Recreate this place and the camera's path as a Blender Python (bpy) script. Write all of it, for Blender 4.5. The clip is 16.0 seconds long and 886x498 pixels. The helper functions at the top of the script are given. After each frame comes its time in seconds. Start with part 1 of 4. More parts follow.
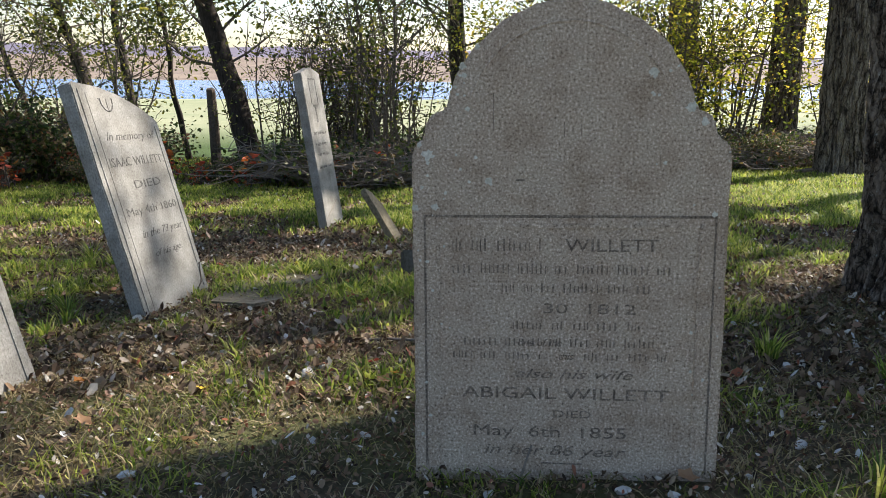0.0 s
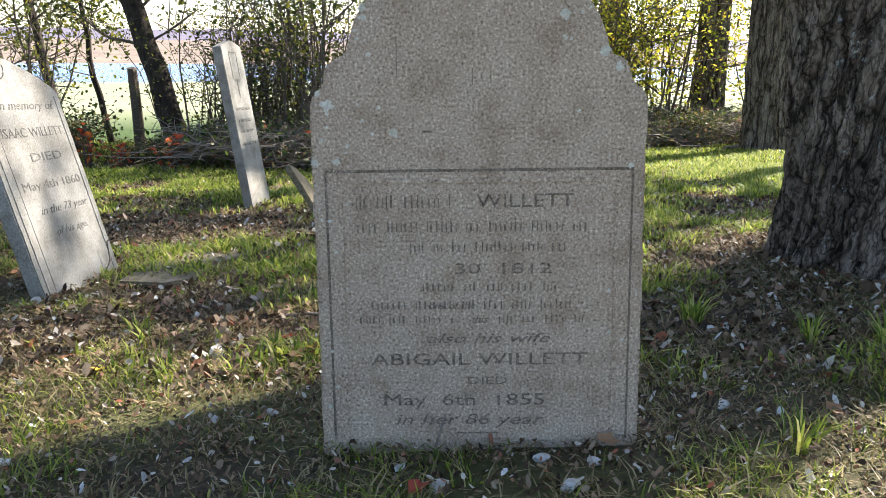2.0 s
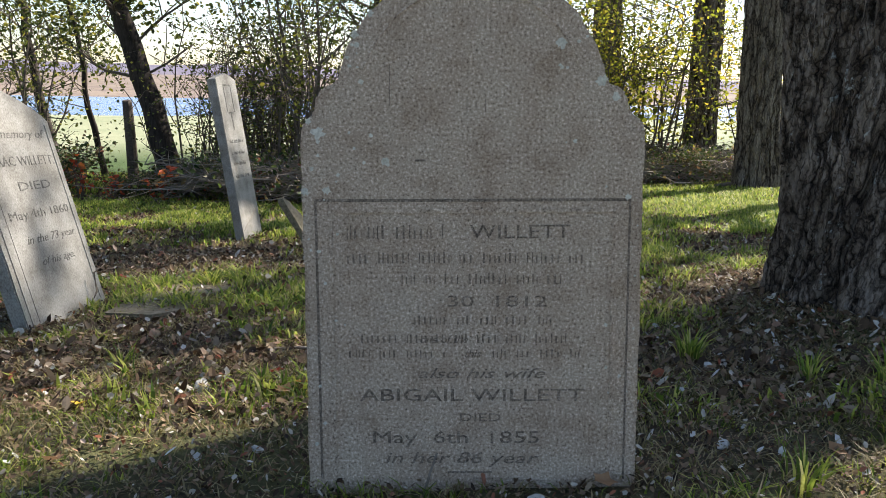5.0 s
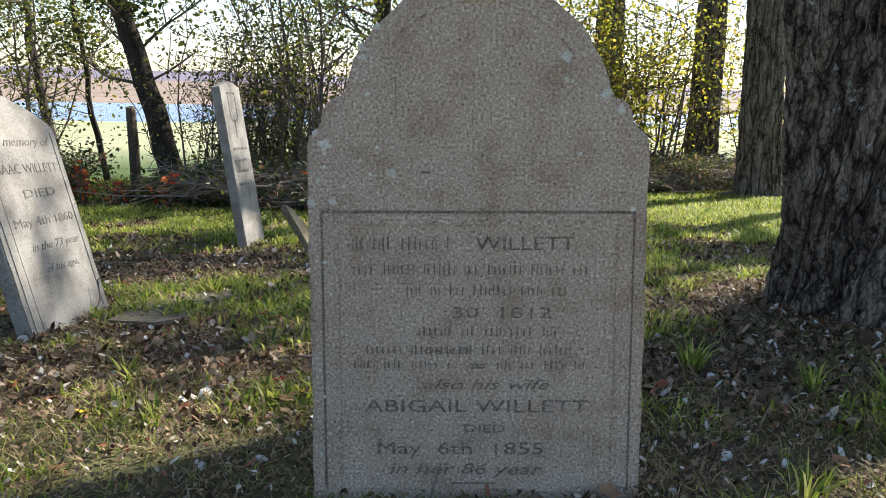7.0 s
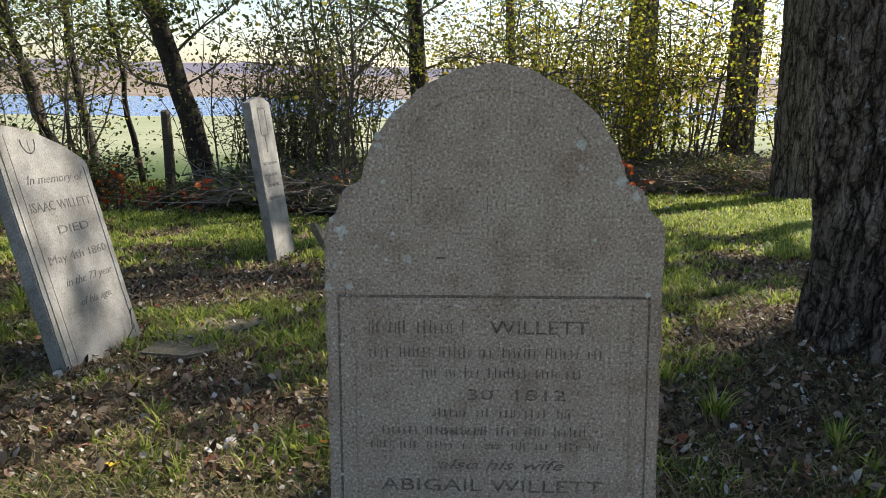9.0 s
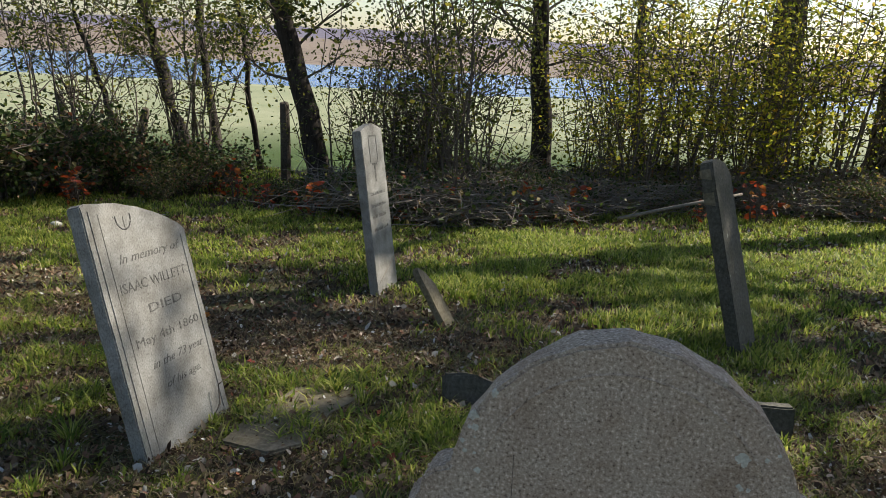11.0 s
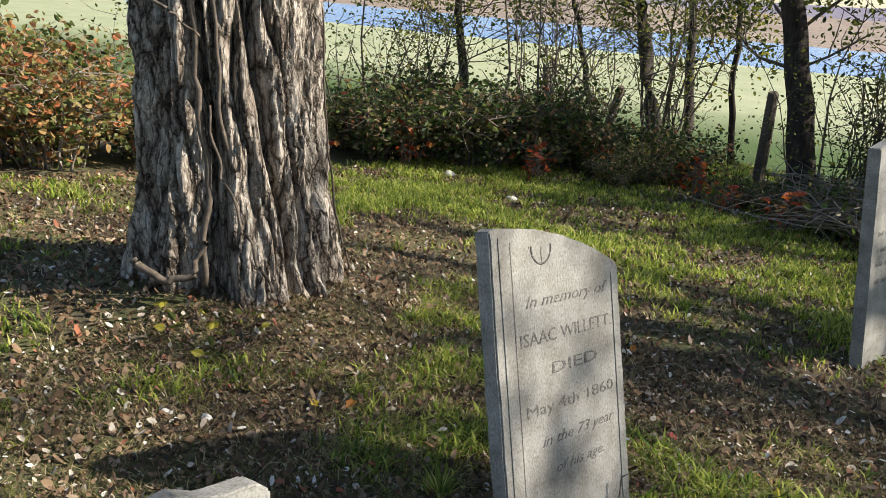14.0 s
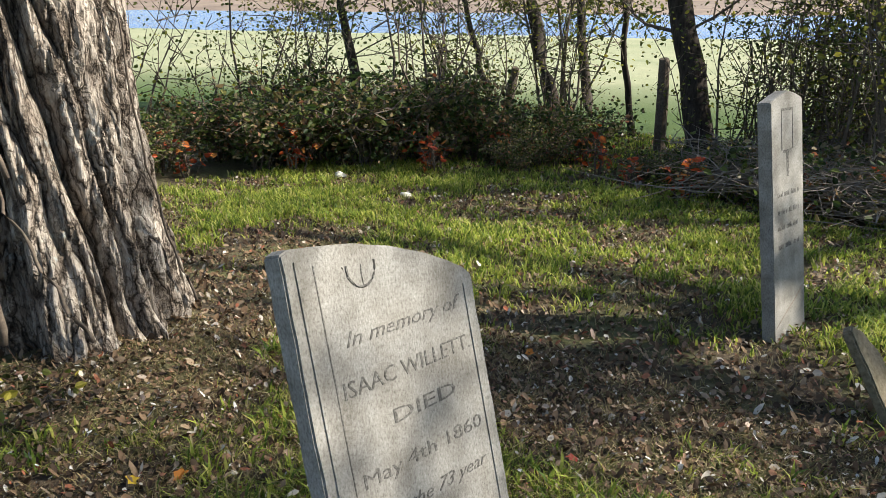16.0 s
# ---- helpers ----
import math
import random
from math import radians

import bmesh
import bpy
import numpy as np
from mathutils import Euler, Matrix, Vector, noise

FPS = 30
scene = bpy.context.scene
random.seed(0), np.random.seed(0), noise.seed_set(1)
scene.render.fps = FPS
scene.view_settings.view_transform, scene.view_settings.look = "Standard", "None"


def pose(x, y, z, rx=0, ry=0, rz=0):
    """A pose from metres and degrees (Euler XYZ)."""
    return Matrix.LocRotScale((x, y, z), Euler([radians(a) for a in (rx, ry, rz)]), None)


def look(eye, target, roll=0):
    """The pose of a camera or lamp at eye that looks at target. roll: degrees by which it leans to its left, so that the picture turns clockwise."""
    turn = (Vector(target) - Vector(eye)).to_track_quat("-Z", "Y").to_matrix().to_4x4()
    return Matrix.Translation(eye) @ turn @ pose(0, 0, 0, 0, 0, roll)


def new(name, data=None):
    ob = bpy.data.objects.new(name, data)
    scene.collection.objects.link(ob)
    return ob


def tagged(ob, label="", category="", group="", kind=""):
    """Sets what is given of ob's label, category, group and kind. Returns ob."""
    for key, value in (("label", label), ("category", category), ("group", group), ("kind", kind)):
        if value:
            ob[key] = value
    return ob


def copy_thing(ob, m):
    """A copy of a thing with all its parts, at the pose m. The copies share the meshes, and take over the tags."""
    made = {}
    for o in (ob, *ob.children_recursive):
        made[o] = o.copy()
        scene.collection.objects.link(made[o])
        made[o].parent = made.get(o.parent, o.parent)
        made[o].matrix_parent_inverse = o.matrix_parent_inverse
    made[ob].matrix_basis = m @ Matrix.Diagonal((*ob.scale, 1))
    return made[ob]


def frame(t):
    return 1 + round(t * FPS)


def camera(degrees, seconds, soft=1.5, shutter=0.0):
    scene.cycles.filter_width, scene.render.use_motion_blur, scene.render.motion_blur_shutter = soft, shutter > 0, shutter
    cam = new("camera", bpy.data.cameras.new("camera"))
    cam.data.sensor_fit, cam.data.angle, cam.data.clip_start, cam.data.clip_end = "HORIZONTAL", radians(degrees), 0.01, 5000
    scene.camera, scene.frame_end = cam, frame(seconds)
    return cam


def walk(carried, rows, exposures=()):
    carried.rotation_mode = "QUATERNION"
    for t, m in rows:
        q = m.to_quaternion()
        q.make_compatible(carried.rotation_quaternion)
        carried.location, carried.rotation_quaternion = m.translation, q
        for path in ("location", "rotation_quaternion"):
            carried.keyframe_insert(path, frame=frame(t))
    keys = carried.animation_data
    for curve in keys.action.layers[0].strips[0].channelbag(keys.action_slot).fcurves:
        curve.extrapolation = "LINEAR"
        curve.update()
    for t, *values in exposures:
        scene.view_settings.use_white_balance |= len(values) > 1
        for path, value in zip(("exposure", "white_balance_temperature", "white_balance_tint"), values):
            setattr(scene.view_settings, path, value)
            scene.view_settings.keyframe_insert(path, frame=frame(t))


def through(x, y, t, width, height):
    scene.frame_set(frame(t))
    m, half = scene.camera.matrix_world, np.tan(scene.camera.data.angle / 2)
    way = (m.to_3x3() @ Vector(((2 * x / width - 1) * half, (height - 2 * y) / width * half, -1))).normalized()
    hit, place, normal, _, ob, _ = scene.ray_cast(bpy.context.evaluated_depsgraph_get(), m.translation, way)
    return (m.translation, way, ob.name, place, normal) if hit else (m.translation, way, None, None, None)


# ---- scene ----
cam = camera(59.8, 16.0, soft=0.8)
PATH = [
    (0, (-0.155, -1.919, 1.112), (-0.341, 0.014, 0.633), 0.91),
    (0.5, (-0.141, -1.912, 1.092), (-0.284, 0.019, 0.592), 0.82),
    (1, (-0.098, -1.858, 1.053), (-0.160, 0.076, 0.547), 1.13),
    (1.5, (-0.077, -1.828, 1.028), (-0.115, 0.102, 0.505), 0.90),
    (2, (-0.076, -1.799, 1.017), (-0.106, 0.133, 0.501), 0.92),
    (2.5, (-0.072, -1.783, 1.010), (-0.099, 0.154, 0.515), 0.72),
    (3, (-0.070, -1.767, 1.005), (-0.093, 0.178, 0.538), 1.03),
    (3.5, (-0.078, -1.765, 1.002), (-0.096, 0.183, 0.551), 1.24),
    (4, (-0.075, -1.754, 0.996), (-0.098, 0.196, 0.554), 1.33),
    (6.5, (-0.078, -1.751, 0.996), (-0.076, 0.205, 0.582), 1.79),
    (7, (-0.085, -1.758, 1.008), (-0.103, 0.199, 0.599), 1.73),
    (7.5, (-0.092, -1.763, 1.012), (-0.137, 0.197, 0.618), 1.86),
    (8, (-0.087, -1.756, 1.006), (-0.153, 0.204, 0.609), 1.81),
    (10.5, (-0.005, -1.421, 1.727), (-0.238, 0.500, 1.222), 1.58),
    (11, (-0.127, -1.205, 1.761), (-0.501, 0.691, 1.245), 3.40),
    (11.5, (-0.189, -1.056, 1.836), (-0.750, 0.783, 1.285), 3.17),
    (12, (-0.290, -0.884, 1.841), (-1.178, 0.808, 1.251), 2.88),
    (12.5, (-0.280, -0.589, 1.808), (-1.431, 0.924, 1.185), 2.61),
    (13, (-0.311, -0.441, 1.818), (-1.530, 1.015, 1.192), 2.87),
    (13.5, (-0.469, -0.297, 1.781), (-1.747, 1.102, 1.139), 4.05),
    (14, (-0.660, -0.189, 1.766), (-1.995, 1.152, 1.121), 4.34),
    (14.5, (-0.685, -0.119, 1.760), (-2.058, 1.198, 1.142), 2.43),
    (15, (-0.743, 0.094, 1.729), (-2.087, 1.432, 1.095), 0.32),
    (15.5, (-0.830, 0.379, 1.683), (-1.996, 1.867, 1.031), -0.47),
    (16, (-0.824, 0.529, 1.638), (-2.018, 1.996, 0.989), -0.17),
]
walk(cam, [(t, look(eye, target, roll)) for t, eye, target, roll in PATH],
     [(t, e, 6450 if t < 9 else 6500, 13 if t < 9 else 10) for t, e in
      ((0, 0.83), (1, 1.05), (1.5, 1.15), (2, 1.45), (2.5, 1.25), (3.5, 1.08), (4, 0.82), (6.5, 1.08), (7, 1.05), (7.5, 0.88), (8, 0.55),
       (10.5, 0.72), (11, 0.25), (11.5, 0.22), (12, 0.6), (12.5, 0.75), (13.5, 0.68), (14.5, 0.66), (15, 0.68), (16, 0.75))])

# ---- light ----
SUN_AZ, SUN_EL = radians(46), radians(37)      # azimuth from +y towards +x
world = bpy.data.worlds.new("sky")
scene.world = world
world.use_nodes = True
wn = world.node_tree.nodes
sky = wn.new("ShaderNodeTexSky")
sky.sky_type, sky.sun_disc, sky.sun_elevation, sky.sun_rotation = "NISHITA", False, SUN_EL, SUN_AZ
sky.dust_density, sky.air_density, sky.ozone_density = 0.7, 1.0, 1.4
world.node_tree.links.new(sky.outputs[0], wn["Background"].inputs[0])
wn["Background"].inputs[1].default_value = 0.12
sun_data = bpy.data.lights.new("sun", "SUN")
sun_data.energy, sun_data.angle, sun_data.color = 6.6, radians(0.55), (1.0, 0.94, 0.84)
sun = new("sun", sun_data)
to_sun = Vector((math.sin(SUN_AZ) * math.cos(SUN_EL), math.cos(SUN_AZ) * math.cos(SUN_EL), math.sin(SUN_EL)))
sun.matrix_world = look(to_sun * 60, (0, 0, 0))

# ---- materials ----


def ramp_of(nt, stops):
    r = nt.nodes.new("ShaderNodeValToRGB")
    e = r.color_ramp.elements
    while len(e) < len(stops):
        e.new(0.5)
    for k, (p, c) in enumerate(stops):
        e[k].position, e[k].color = p, (*c, 1)
    return r


def base_mat(name, rough=0.85):
    m = bpy.data.materials.new(name)
    m.use_nodes = True
    nt = m.node_tree
    b = nt.nodes["Principled BSDF"]
    b.inputs["Roughness"].default_value = rough
    b.inputs["Specular IOR Level"].default_value = 0.25
    return m, nt, b


def noise_node(nt, scale, detail=6.0, rough=0.6, stretch=None):
    co = nt.nodes.new("ShaderNodeTexCoord")
    n = nt.nodes.new("ShaderNodeTexNoise")
    n.inputs["Scale"].default_value, n.inputs["Detail"].default_value, n.inputs["Roughness"].default_value = scale, detail, rough
    if stretch:
        mp = nt.nodes.new("ShaderNodeMapping")
        mp.inputs["Scale"].default_value = stretch
        nt.links.new(co.outputs["Object"], mp.inputs[0])
        nt.links.new(mp.outputs[0], n.inputs["Vector"])
    else:
        nt.links.new(co.outputs["Object"], n.inputs["Vector"])
    return n


def mixed(nt, fac, a, b, kind="MIX"):
    mx = nt.nodes.new("ShaderNodeMix")
    mx.data_type, mx.blend_type = "RGBA", kind
    if isinstance(fac, float):
        mx.inputs[0].default_value = fac
    else:
        nt.links.new(fac, mx.inputs[0])
    for src, slot in ((a, 6), (b, 7)):
        if isinstance(src, tuple):
            mx.inputs[slot].default_value = (*src, 1)
        else:
            nt.links.new(src, mx.inputs[slot])
    return mx.outputs[2]


def bumped(nt, b, height, strength, dist):
    bp = nt.nodes.new("ShaderNodeBump")
    bp.inputs["Strength"].default_value, bp.inputs["Distance"].default_value = strength, dist
    nt.links.new(height, bp.inputs["Height"])
    nt.links.new(bp.outputs[0], b.inputs["Normal"])


def surface(name, stops_fine, stops_wide, fine, wide, bump=0.5, dist=0.004, rough=0.9, stretch=None, spots=None):
    """Two scales of mottling multiplied together, with relief; spots: (colour, scale, threshold)."""
    m, nt, b = base_mat(name, rough)
    nf, nw = noise_node(nt, fine, 8, 0.7, stretch), noise_node(nt, wide, 4, 0.6)
    rf, rw = ramp_of(nt, stops_fine), ramp_of(nt, stops_wide)
    nt.links.new(nf.outputs[0], rf.inputs[0])
    nt.links.new(nw.outputs[0], rw.inputs[0])
    col = mixed(nt, 1.0, rf.outputs[0], rw.outputs[0], "MULTIPLY")
    if spots:
        c, sc, th = spots
        ns = noise_node(nt, sc, 5, 0.65)
        rs = ramp_of(nt, [(th, (0, 0, 0)), (th + 0.03, (1, 1, 1))])
        nt.links.new(ns.outputs[0], rs.inputs[0])
        col = mixed(nt, rs.outputs[0], col, c)
    nt.links.new(col, b.inputs["Base Color"])
    bumped(nt, b, nf.outputs[0], bump, dist)
    return m


def foliage(name, stops, through=0.45, rough=0.55):
    """Leaf material: colour by leaf, light passing through."""
    m, nt, b = base_mat(name, rough)
    geo = nt.nodes.new("ShaderNodeNewGeometry")
    r = ramp_of(nt, stops)
    r.color_ramp.interpolation = "LINEAR"
    nt.links.new(geo.outputs["Random Per Island"], r.inputs[0])
    n = noise_node(nt, 40, 3)
    rn = ramp_of(nt, [(0.3, (0.75, 0.75, 0.72)), (0.7, (1.1, 1.1, 1.05))])
    nt.links.new(n.outputs[0], rn.inputs[0])
    col = mixed(nt, 1.0, r.outputs[0], rn.outputs[0], "MULTIPLY")
    nt.links.new(col, b.inputs["Base Color"])
    tr = nt.nodes.new("ShaderNodeBsdfTranslucent")
    nt.links.new(col, tr.inputs[0])
    mx = nt.nodes.new("ShaderNodeMixShader")
    mx.inputs[0].default_value = through
    nt.links.new(b.outputs[0], mx.inputs[1])
    nt.links.new(tr.outputs[0], mx.inputs[2])
    nt.links.new(mx.outputs[0], nt.nodes["Material Output"].inputs[0])
    return m


M_BROWNSTONE = surface("brown_sandstone", [(0.35, (0.1, 0.075, 0.055)), (0.43, (0.36, 0.275, 0.205)), (0.55, (0.52, 0.415, 0.318)), (0.65, (0.84, 0.72, 0.585))],
                       [(0.34, (0.76, 0.71, 0.66)), (0.47, (0.92, 0.89, 0.86)), (0.62, (1.0, 1.0, 0.98))], 150, 9, 0.6, 0.003, 0.95, None, ((0.1, 0.075, 0.055), 80, 0.69))
M_MARBLE = surface("weathered_marble", [(0.3, (0.14, 0.132, 0.115)), (0.46, (0.3, 0.285, 0.25)), (0.58, (0.37, 0.355, 0.32)), (0.75, (0.48, 0.465, 0.42))],
                   [(0.33, (0.58, 0.565, 0.54)), (0.62, (1.0, 1.0, 1.0))], 120, 6, 0.8, 0.003, 0.85, (1, 1, 0.7), ((0.1, 0.095, 0.08), 60, 0.67))
M_DARKSTONE = surface("mossy_stone", [(0.3, (0.055, 0.05, 0.042)), (0.7, (0.18, 0.165, 0.138))],
                      [(0.3, (0.7, 0.72, 0.6)), (0.7, (1.0, 1.0, 1.0))], 40, 6, 0.6, 0.005, 0.95, None, ((0.3, 0.3, 0.25), 14, 0.66))
M_OCHRESTONE = surface("mossy_tan_stone", [(0.3, (0.11, 0.09, 0.06)), (0.7, (0.32, 0.27, 0.195))],
                       [(0.3, (0.7, 0.72, 0.6)), (0.7, (1.0, 1.0, 1.0))], 35, 6, 0.6, 0.005, 0.95)
# darker stone tones standing in for the shade inside carved cuts and cracks
M_CUT_SHADE = surface("letter_grime", [(0.35, (0.06, 0.047, 0.036)), (0.45, (0.17, 0.13, 0.098)), (0.56, (0.28, 0.22, 0.168)), (0.66, (0.5, 0.41, 0.325))], [(0.3, (0.7, 0.68, 0.66)), (0.6, (1, 1, 1))], 210, 12, 0.8, 0.003)
M_CUT_SHADE_PALE = surface("letter_grime_marble", [(0.36, (0.06, 0.056, 0.05)), (0.5, (0.14, 0.132, 0.115)), (0.64, (0.28, 0.265, 0.24))], [(0.35, (0.75, 0.75, 0.75)), (0.6, (1, 1, 1))], 110, 16)
M_LICHEN = surface("pale_lichen", [(0.35, (0.5, 0.47, 0.4)), (0.55, (0.68, 0.65, 0.56)), (0.7, (0.8, 0.77, 0.68))], [(0.3, (0.75, 0.75, 0.7)), (0.7, (1, 1, 1))], 160, 20)


def cracked_bark(name, dark, mid, pale, cell, stretch, relief, lichen=None):
    """Long bark plates parted by dark cracks, grained along the trunk, with patches of lichen."""
    m, nt, b = base_mat(name, 0.95)
    co, mp, wob = nt.nodes.new("ShaderNodeTexCoord"), nt.nodes.new("ShaderNodeMapping"), noise_node(nt, 5, 5, 0.65)
    add = nt.nodes.new("ShaderNodeVectorMath")
    add.operation = "MULTIPLY_ADD"
    add.inputs[1].default_value = (0.16, 0.16, 0.16)
    nt.links.new(wob.outputs["Color"], add.inputs[0])
    nt.links.new(co.outputs["Object"], add.inputs[2])
    mp.inputs["Scale"].default_value = (1, 1, stretch)
    nt.links.new(add.outputs[0], mp.inputs[0])
    cells = []
    for sc in (cell, cell * 2.7):
        v = nt.nodes.new("ShaderNodeTexVoronoi")
        v.feature = "DISTANCE_TO_EDGE"
        v.inputs["Scale"].default_value = sc
        nt.links.new(mp.outputs[0], v.inputs["Vector"])
        cells.append(v)
    grain, wide = noise_node(nt, 60, 8, 0.7, (1, 1, 0.35)), noise_node(nt, 4, 5, 0.6)
    rg = ramp_of(nt, [(0.34, mid), (0.66, pale)])
    rw = ramp_of(nt, [(0.35, (0.62, 0.59, 0.56)), (0.62, (1, 1, 1))])
    rc, rf = ramp_of(nt, [(0.0, dark), (0.05, (0.55, 0.52, 0.5)), (0.16, (1, 1, 1))]), ramp_of(nt, [(0.0, (0.4, 0.38, 0.36)), (0.1, (1, 1, 1))])
    for src, dst in ((grain.outputs[0], rg), (wide.outputs[0], rw), (cells[0].outputs["Distance"], rc), (cells[1].outputs["Distance"], rf)):
        nt.links.new(src, dst.inputs[0])
    col = mixed(nt, 1.0, rg.outputs[0], rw.outputs[0], "MULTIPLY")
    if lichen:
        ns, rs = noise_node(nt, lichen, 6, 0.7), ramp_of(nt, [(0.6, (0, 0, 0)), (0.66, (1, 1, 1))])
        nt.links.new(ns.outputs[0], rs.inputs[0])
        col = mixed(nt, rs.outputs[0], col, (0.44, 0.46, 0.43))
    col = mixed(nt, 1.0, mixed(nt, 1.0, col, rc.outputs[0], "MULTIPLY"), rf.outputs[0], "MULTIPLY")
    nt.links.new(col, b.inputs["Base Color"])
    high = mixed(nt, 0.3, mixed(nt, 0.4, rc.outputs[0], rf.outputs[0]), grain.outputs[0])
    bumped(nt, b, high, 1.0, relief)
    return m


M_BARK_PALE = cracked_bark("pale_furrowed_bark", (0.1, 0.09, 0.08), (0.27, 0.225, 0.18), (0.66, 0.59, 0.5), 9, 0.2, 0.04, 9)
M_BARK_GREY = cracked_bark("grey_bark_with_lichen", (0.1, 0.09, 0.08), (0.11, 0.088, 0.068), (0.38, 0.32, 0.26), 10, 0.22, 0.04, 12)
M_BARK_RIDGE = cracked_bark("ridged_brown_bark", (0.1, 0.09, 0.08), (0.16, 0.13, 0.1), (0.42, 0.36, 0.28), 7, 0.14, 0.05)
M_BARK_DARK = surface("dark_bark", [(0.35, (0.018, 0.014, 0.011)), (0.65, (0.08, 0.062, 0.048))], [(0.3, (0.7, 0.7, 0.7)), (0.7, (1, 1, 1))],
                      18, 3, 0.8, 0.015, 0.95, (1, 1, 0.25))
M_TWIG = surface("twig_bark", [(0.3, (0.07, 0.052, 0.04)), (0.7, (0.2, 0.16, 0.12))], [(0.3, (0.7, 0.7, 0.7)), (0.7, (1, 1, 1))], 30, 4)
M_DEADWOOD = surface("dead_wood", [(0.3, (0.14, 0.11, 0.085)), (0.7, (0.36, 0.31, 0.25))], [(0.3, (0.7, 0.7, 0.7)), (0.7, (1, 1, 1))], 30, 4)
M_SHELL = surface("bleached_shell", [(0.3, (0.5, 0.47, 0.42)), (0.7, (0.8, 0.78, 0.73))], [(0.3, (0.8, 0.8, 0.78)), (0.7, (1, 1, 1))], 60, 10, 0.4)
M_WATER, _nt, _b = base_mat("water", 0.12)
_b.inputs["Base Color"].default_value = (0.06, 0.17, 0.42, 1)
_b.inputs["Specular IOR Level"].default_value = 0.5
_n = noise_node(_nt, 0.9, 5)
bumped(_nt, _b, _n.outputs[0], 0.6, 0.4)
# autumn woods with the haze of distance mixed into their colour
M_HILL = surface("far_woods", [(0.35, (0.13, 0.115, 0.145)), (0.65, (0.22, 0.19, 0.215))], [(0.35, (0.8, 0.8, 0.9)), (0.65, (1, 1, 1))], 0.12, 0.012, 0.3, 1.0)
M_SHORE = surface("far_reeds", [(0.35, (0.17, 0.125, 0.1)), (0.65, (0.32, 0.25, 0.18))], [(0.35, (0.8, 0.8, 0.8)), (0.65, (1, 1, 1))], 0.3, 0.03, 0.3, 0.5)
G_GREEN = foliage("grass_blades", [(0.0, (0.07, 0.13, 0.022)), (0.35, (0.22, 0.3, 0.045)), (0.7, (0.43, 0.49, 0.08)), (0.92, (0.58, 0.57, 0.14)), (1.0, (0.64, 0.56, 0.28))], 0.5)
G_STRAW = foliage("dry_grass_blades", [(0.0, (0.14, 0.14, 0.04)), (0.5, (0.29, 0.23, 0.11)), (1.0, (0.52, 0.43, 0.25))], 0.4)
L_LITTER = foliage("fallen_leaves", [(0.0, (0.035, 0.022, 0.014)), (0.4, (0.13, 0.08, 0.045)), (0.68, (0.26, 0.17, 0.1)), (0.85, (0.34, 0.26, 0.18)), (0.9, (0.32, 0.1, 0.05)), (0.94, (0.5, 0.43, 0.35)), (1.0, (0.68, 0.63, 0.55))], 0.15, 0.75)
L_BRAMBLE = foliage("bramble_leaves", [(0.0, (0.025, 0.045, 0.015)), (0.4, (0.075, 0.11, 0.025)), (0.62, (0.16, 0.19, 0.045)), (0.78, (0.2, 0.115, 0.06)), (0.93, (0.36, 0.33, 0.19)), (1.0, (0.36, 0.09, 0.04))], 0.4)
L_YELLOW = foliage("yellow_green_leaves", [(0.0, (0.14, 0.17, 0.02)), (0.5, (0.36, 0.37, 0.04)), (0.8, (0.55, 0.5, 0.06)), (1.0, (0.65, 0.42, 0.06))], 0.65)
L_OLIVE = foliage("olive_leaves", [(0.0, (0.035, 0.05, 0.014)), (0.5, (0.1, 0.125, 0.03)), (0.85, (0.22, 0.22, 0.045)), (1.0, (0.46, 0.4, 0.06))], 0.5)
L_RED = foliage("red_leaves", [(0.0, (0.26, 0.04, 0.02)), (0.6, (0.5, 0.1, 0.03)), (1.0, (0.55, 0.24, 0.06))], 0.5)
L_CANOPY = foliage("canopy_leaves", [(0.0, (0.06, 0.09, 0.02)), (0.6, (0.14, 0.17, 0.03)), (1.0, (0.35, 0.3, 0.05))], 0.45)

# soil, thatch and, far off, the mown field
M_GROUND, nt, b = base_mat("soil_and_thatch", 0.95)
n1, n2, n3 = noise_node(nt, 22, 8, 0.75), noise_node(nt, 1.1, 4, 0.6), noise_node(nt, 0.3, 9, 0.7)
r1 = ramp_of(nt, [(0.3, (0.025, 0.018, 0.012)), (0.5, (0.075, 0.055, 0.034)), (0.7, (0.17, 0.135, 0.085))])
r2 = ramp_of(nt, [(0.4, (0, 0, 0)), (0.6, (1, 1, 1))])
r3 = ramp_of(nt, [(0.3, (0.22, 0.25, 0.13)), (0.7, (0.35, 0.345, 0.21))])
for a, c in ((n1, r1), (n2, r2), (n3, r3)):
    nt.links.new(a.outputs[0], c.inputs[0])
yard_col = mixed(nt, r2.outputs[0], r1.outputs[0], mixed(nt, 0.5, r1.outputs[0], (0.12, 0.14, 0.04)))
tc = nt.nodes.new("ShaderNodeTexCoord")
along = nt.nodes.new("ShaderNodeVectorMath")
along.operation = "DOT_PRODUCT"
along.inputs[1].default_value = (-0.34, 0.94, 0)
nt.links.new(tc.outputs["Object"], along.inputs[0])
far = nt.nodes.new("ShaderNodeMapRange")
far.inputs[1].default_value, far.inputs[2].default_value = 19.0, 27.0
nt.links.new(along.outputs["Value"], far.inputs[0])
verge = nt.nodes.new("ShaderNodeMapRange")
verge.inputs[1].default_value, verge.inputs[2].default_value = 11.0, 13.5
nt.links.new(along.outputs["Value"], verge.inputs[0])
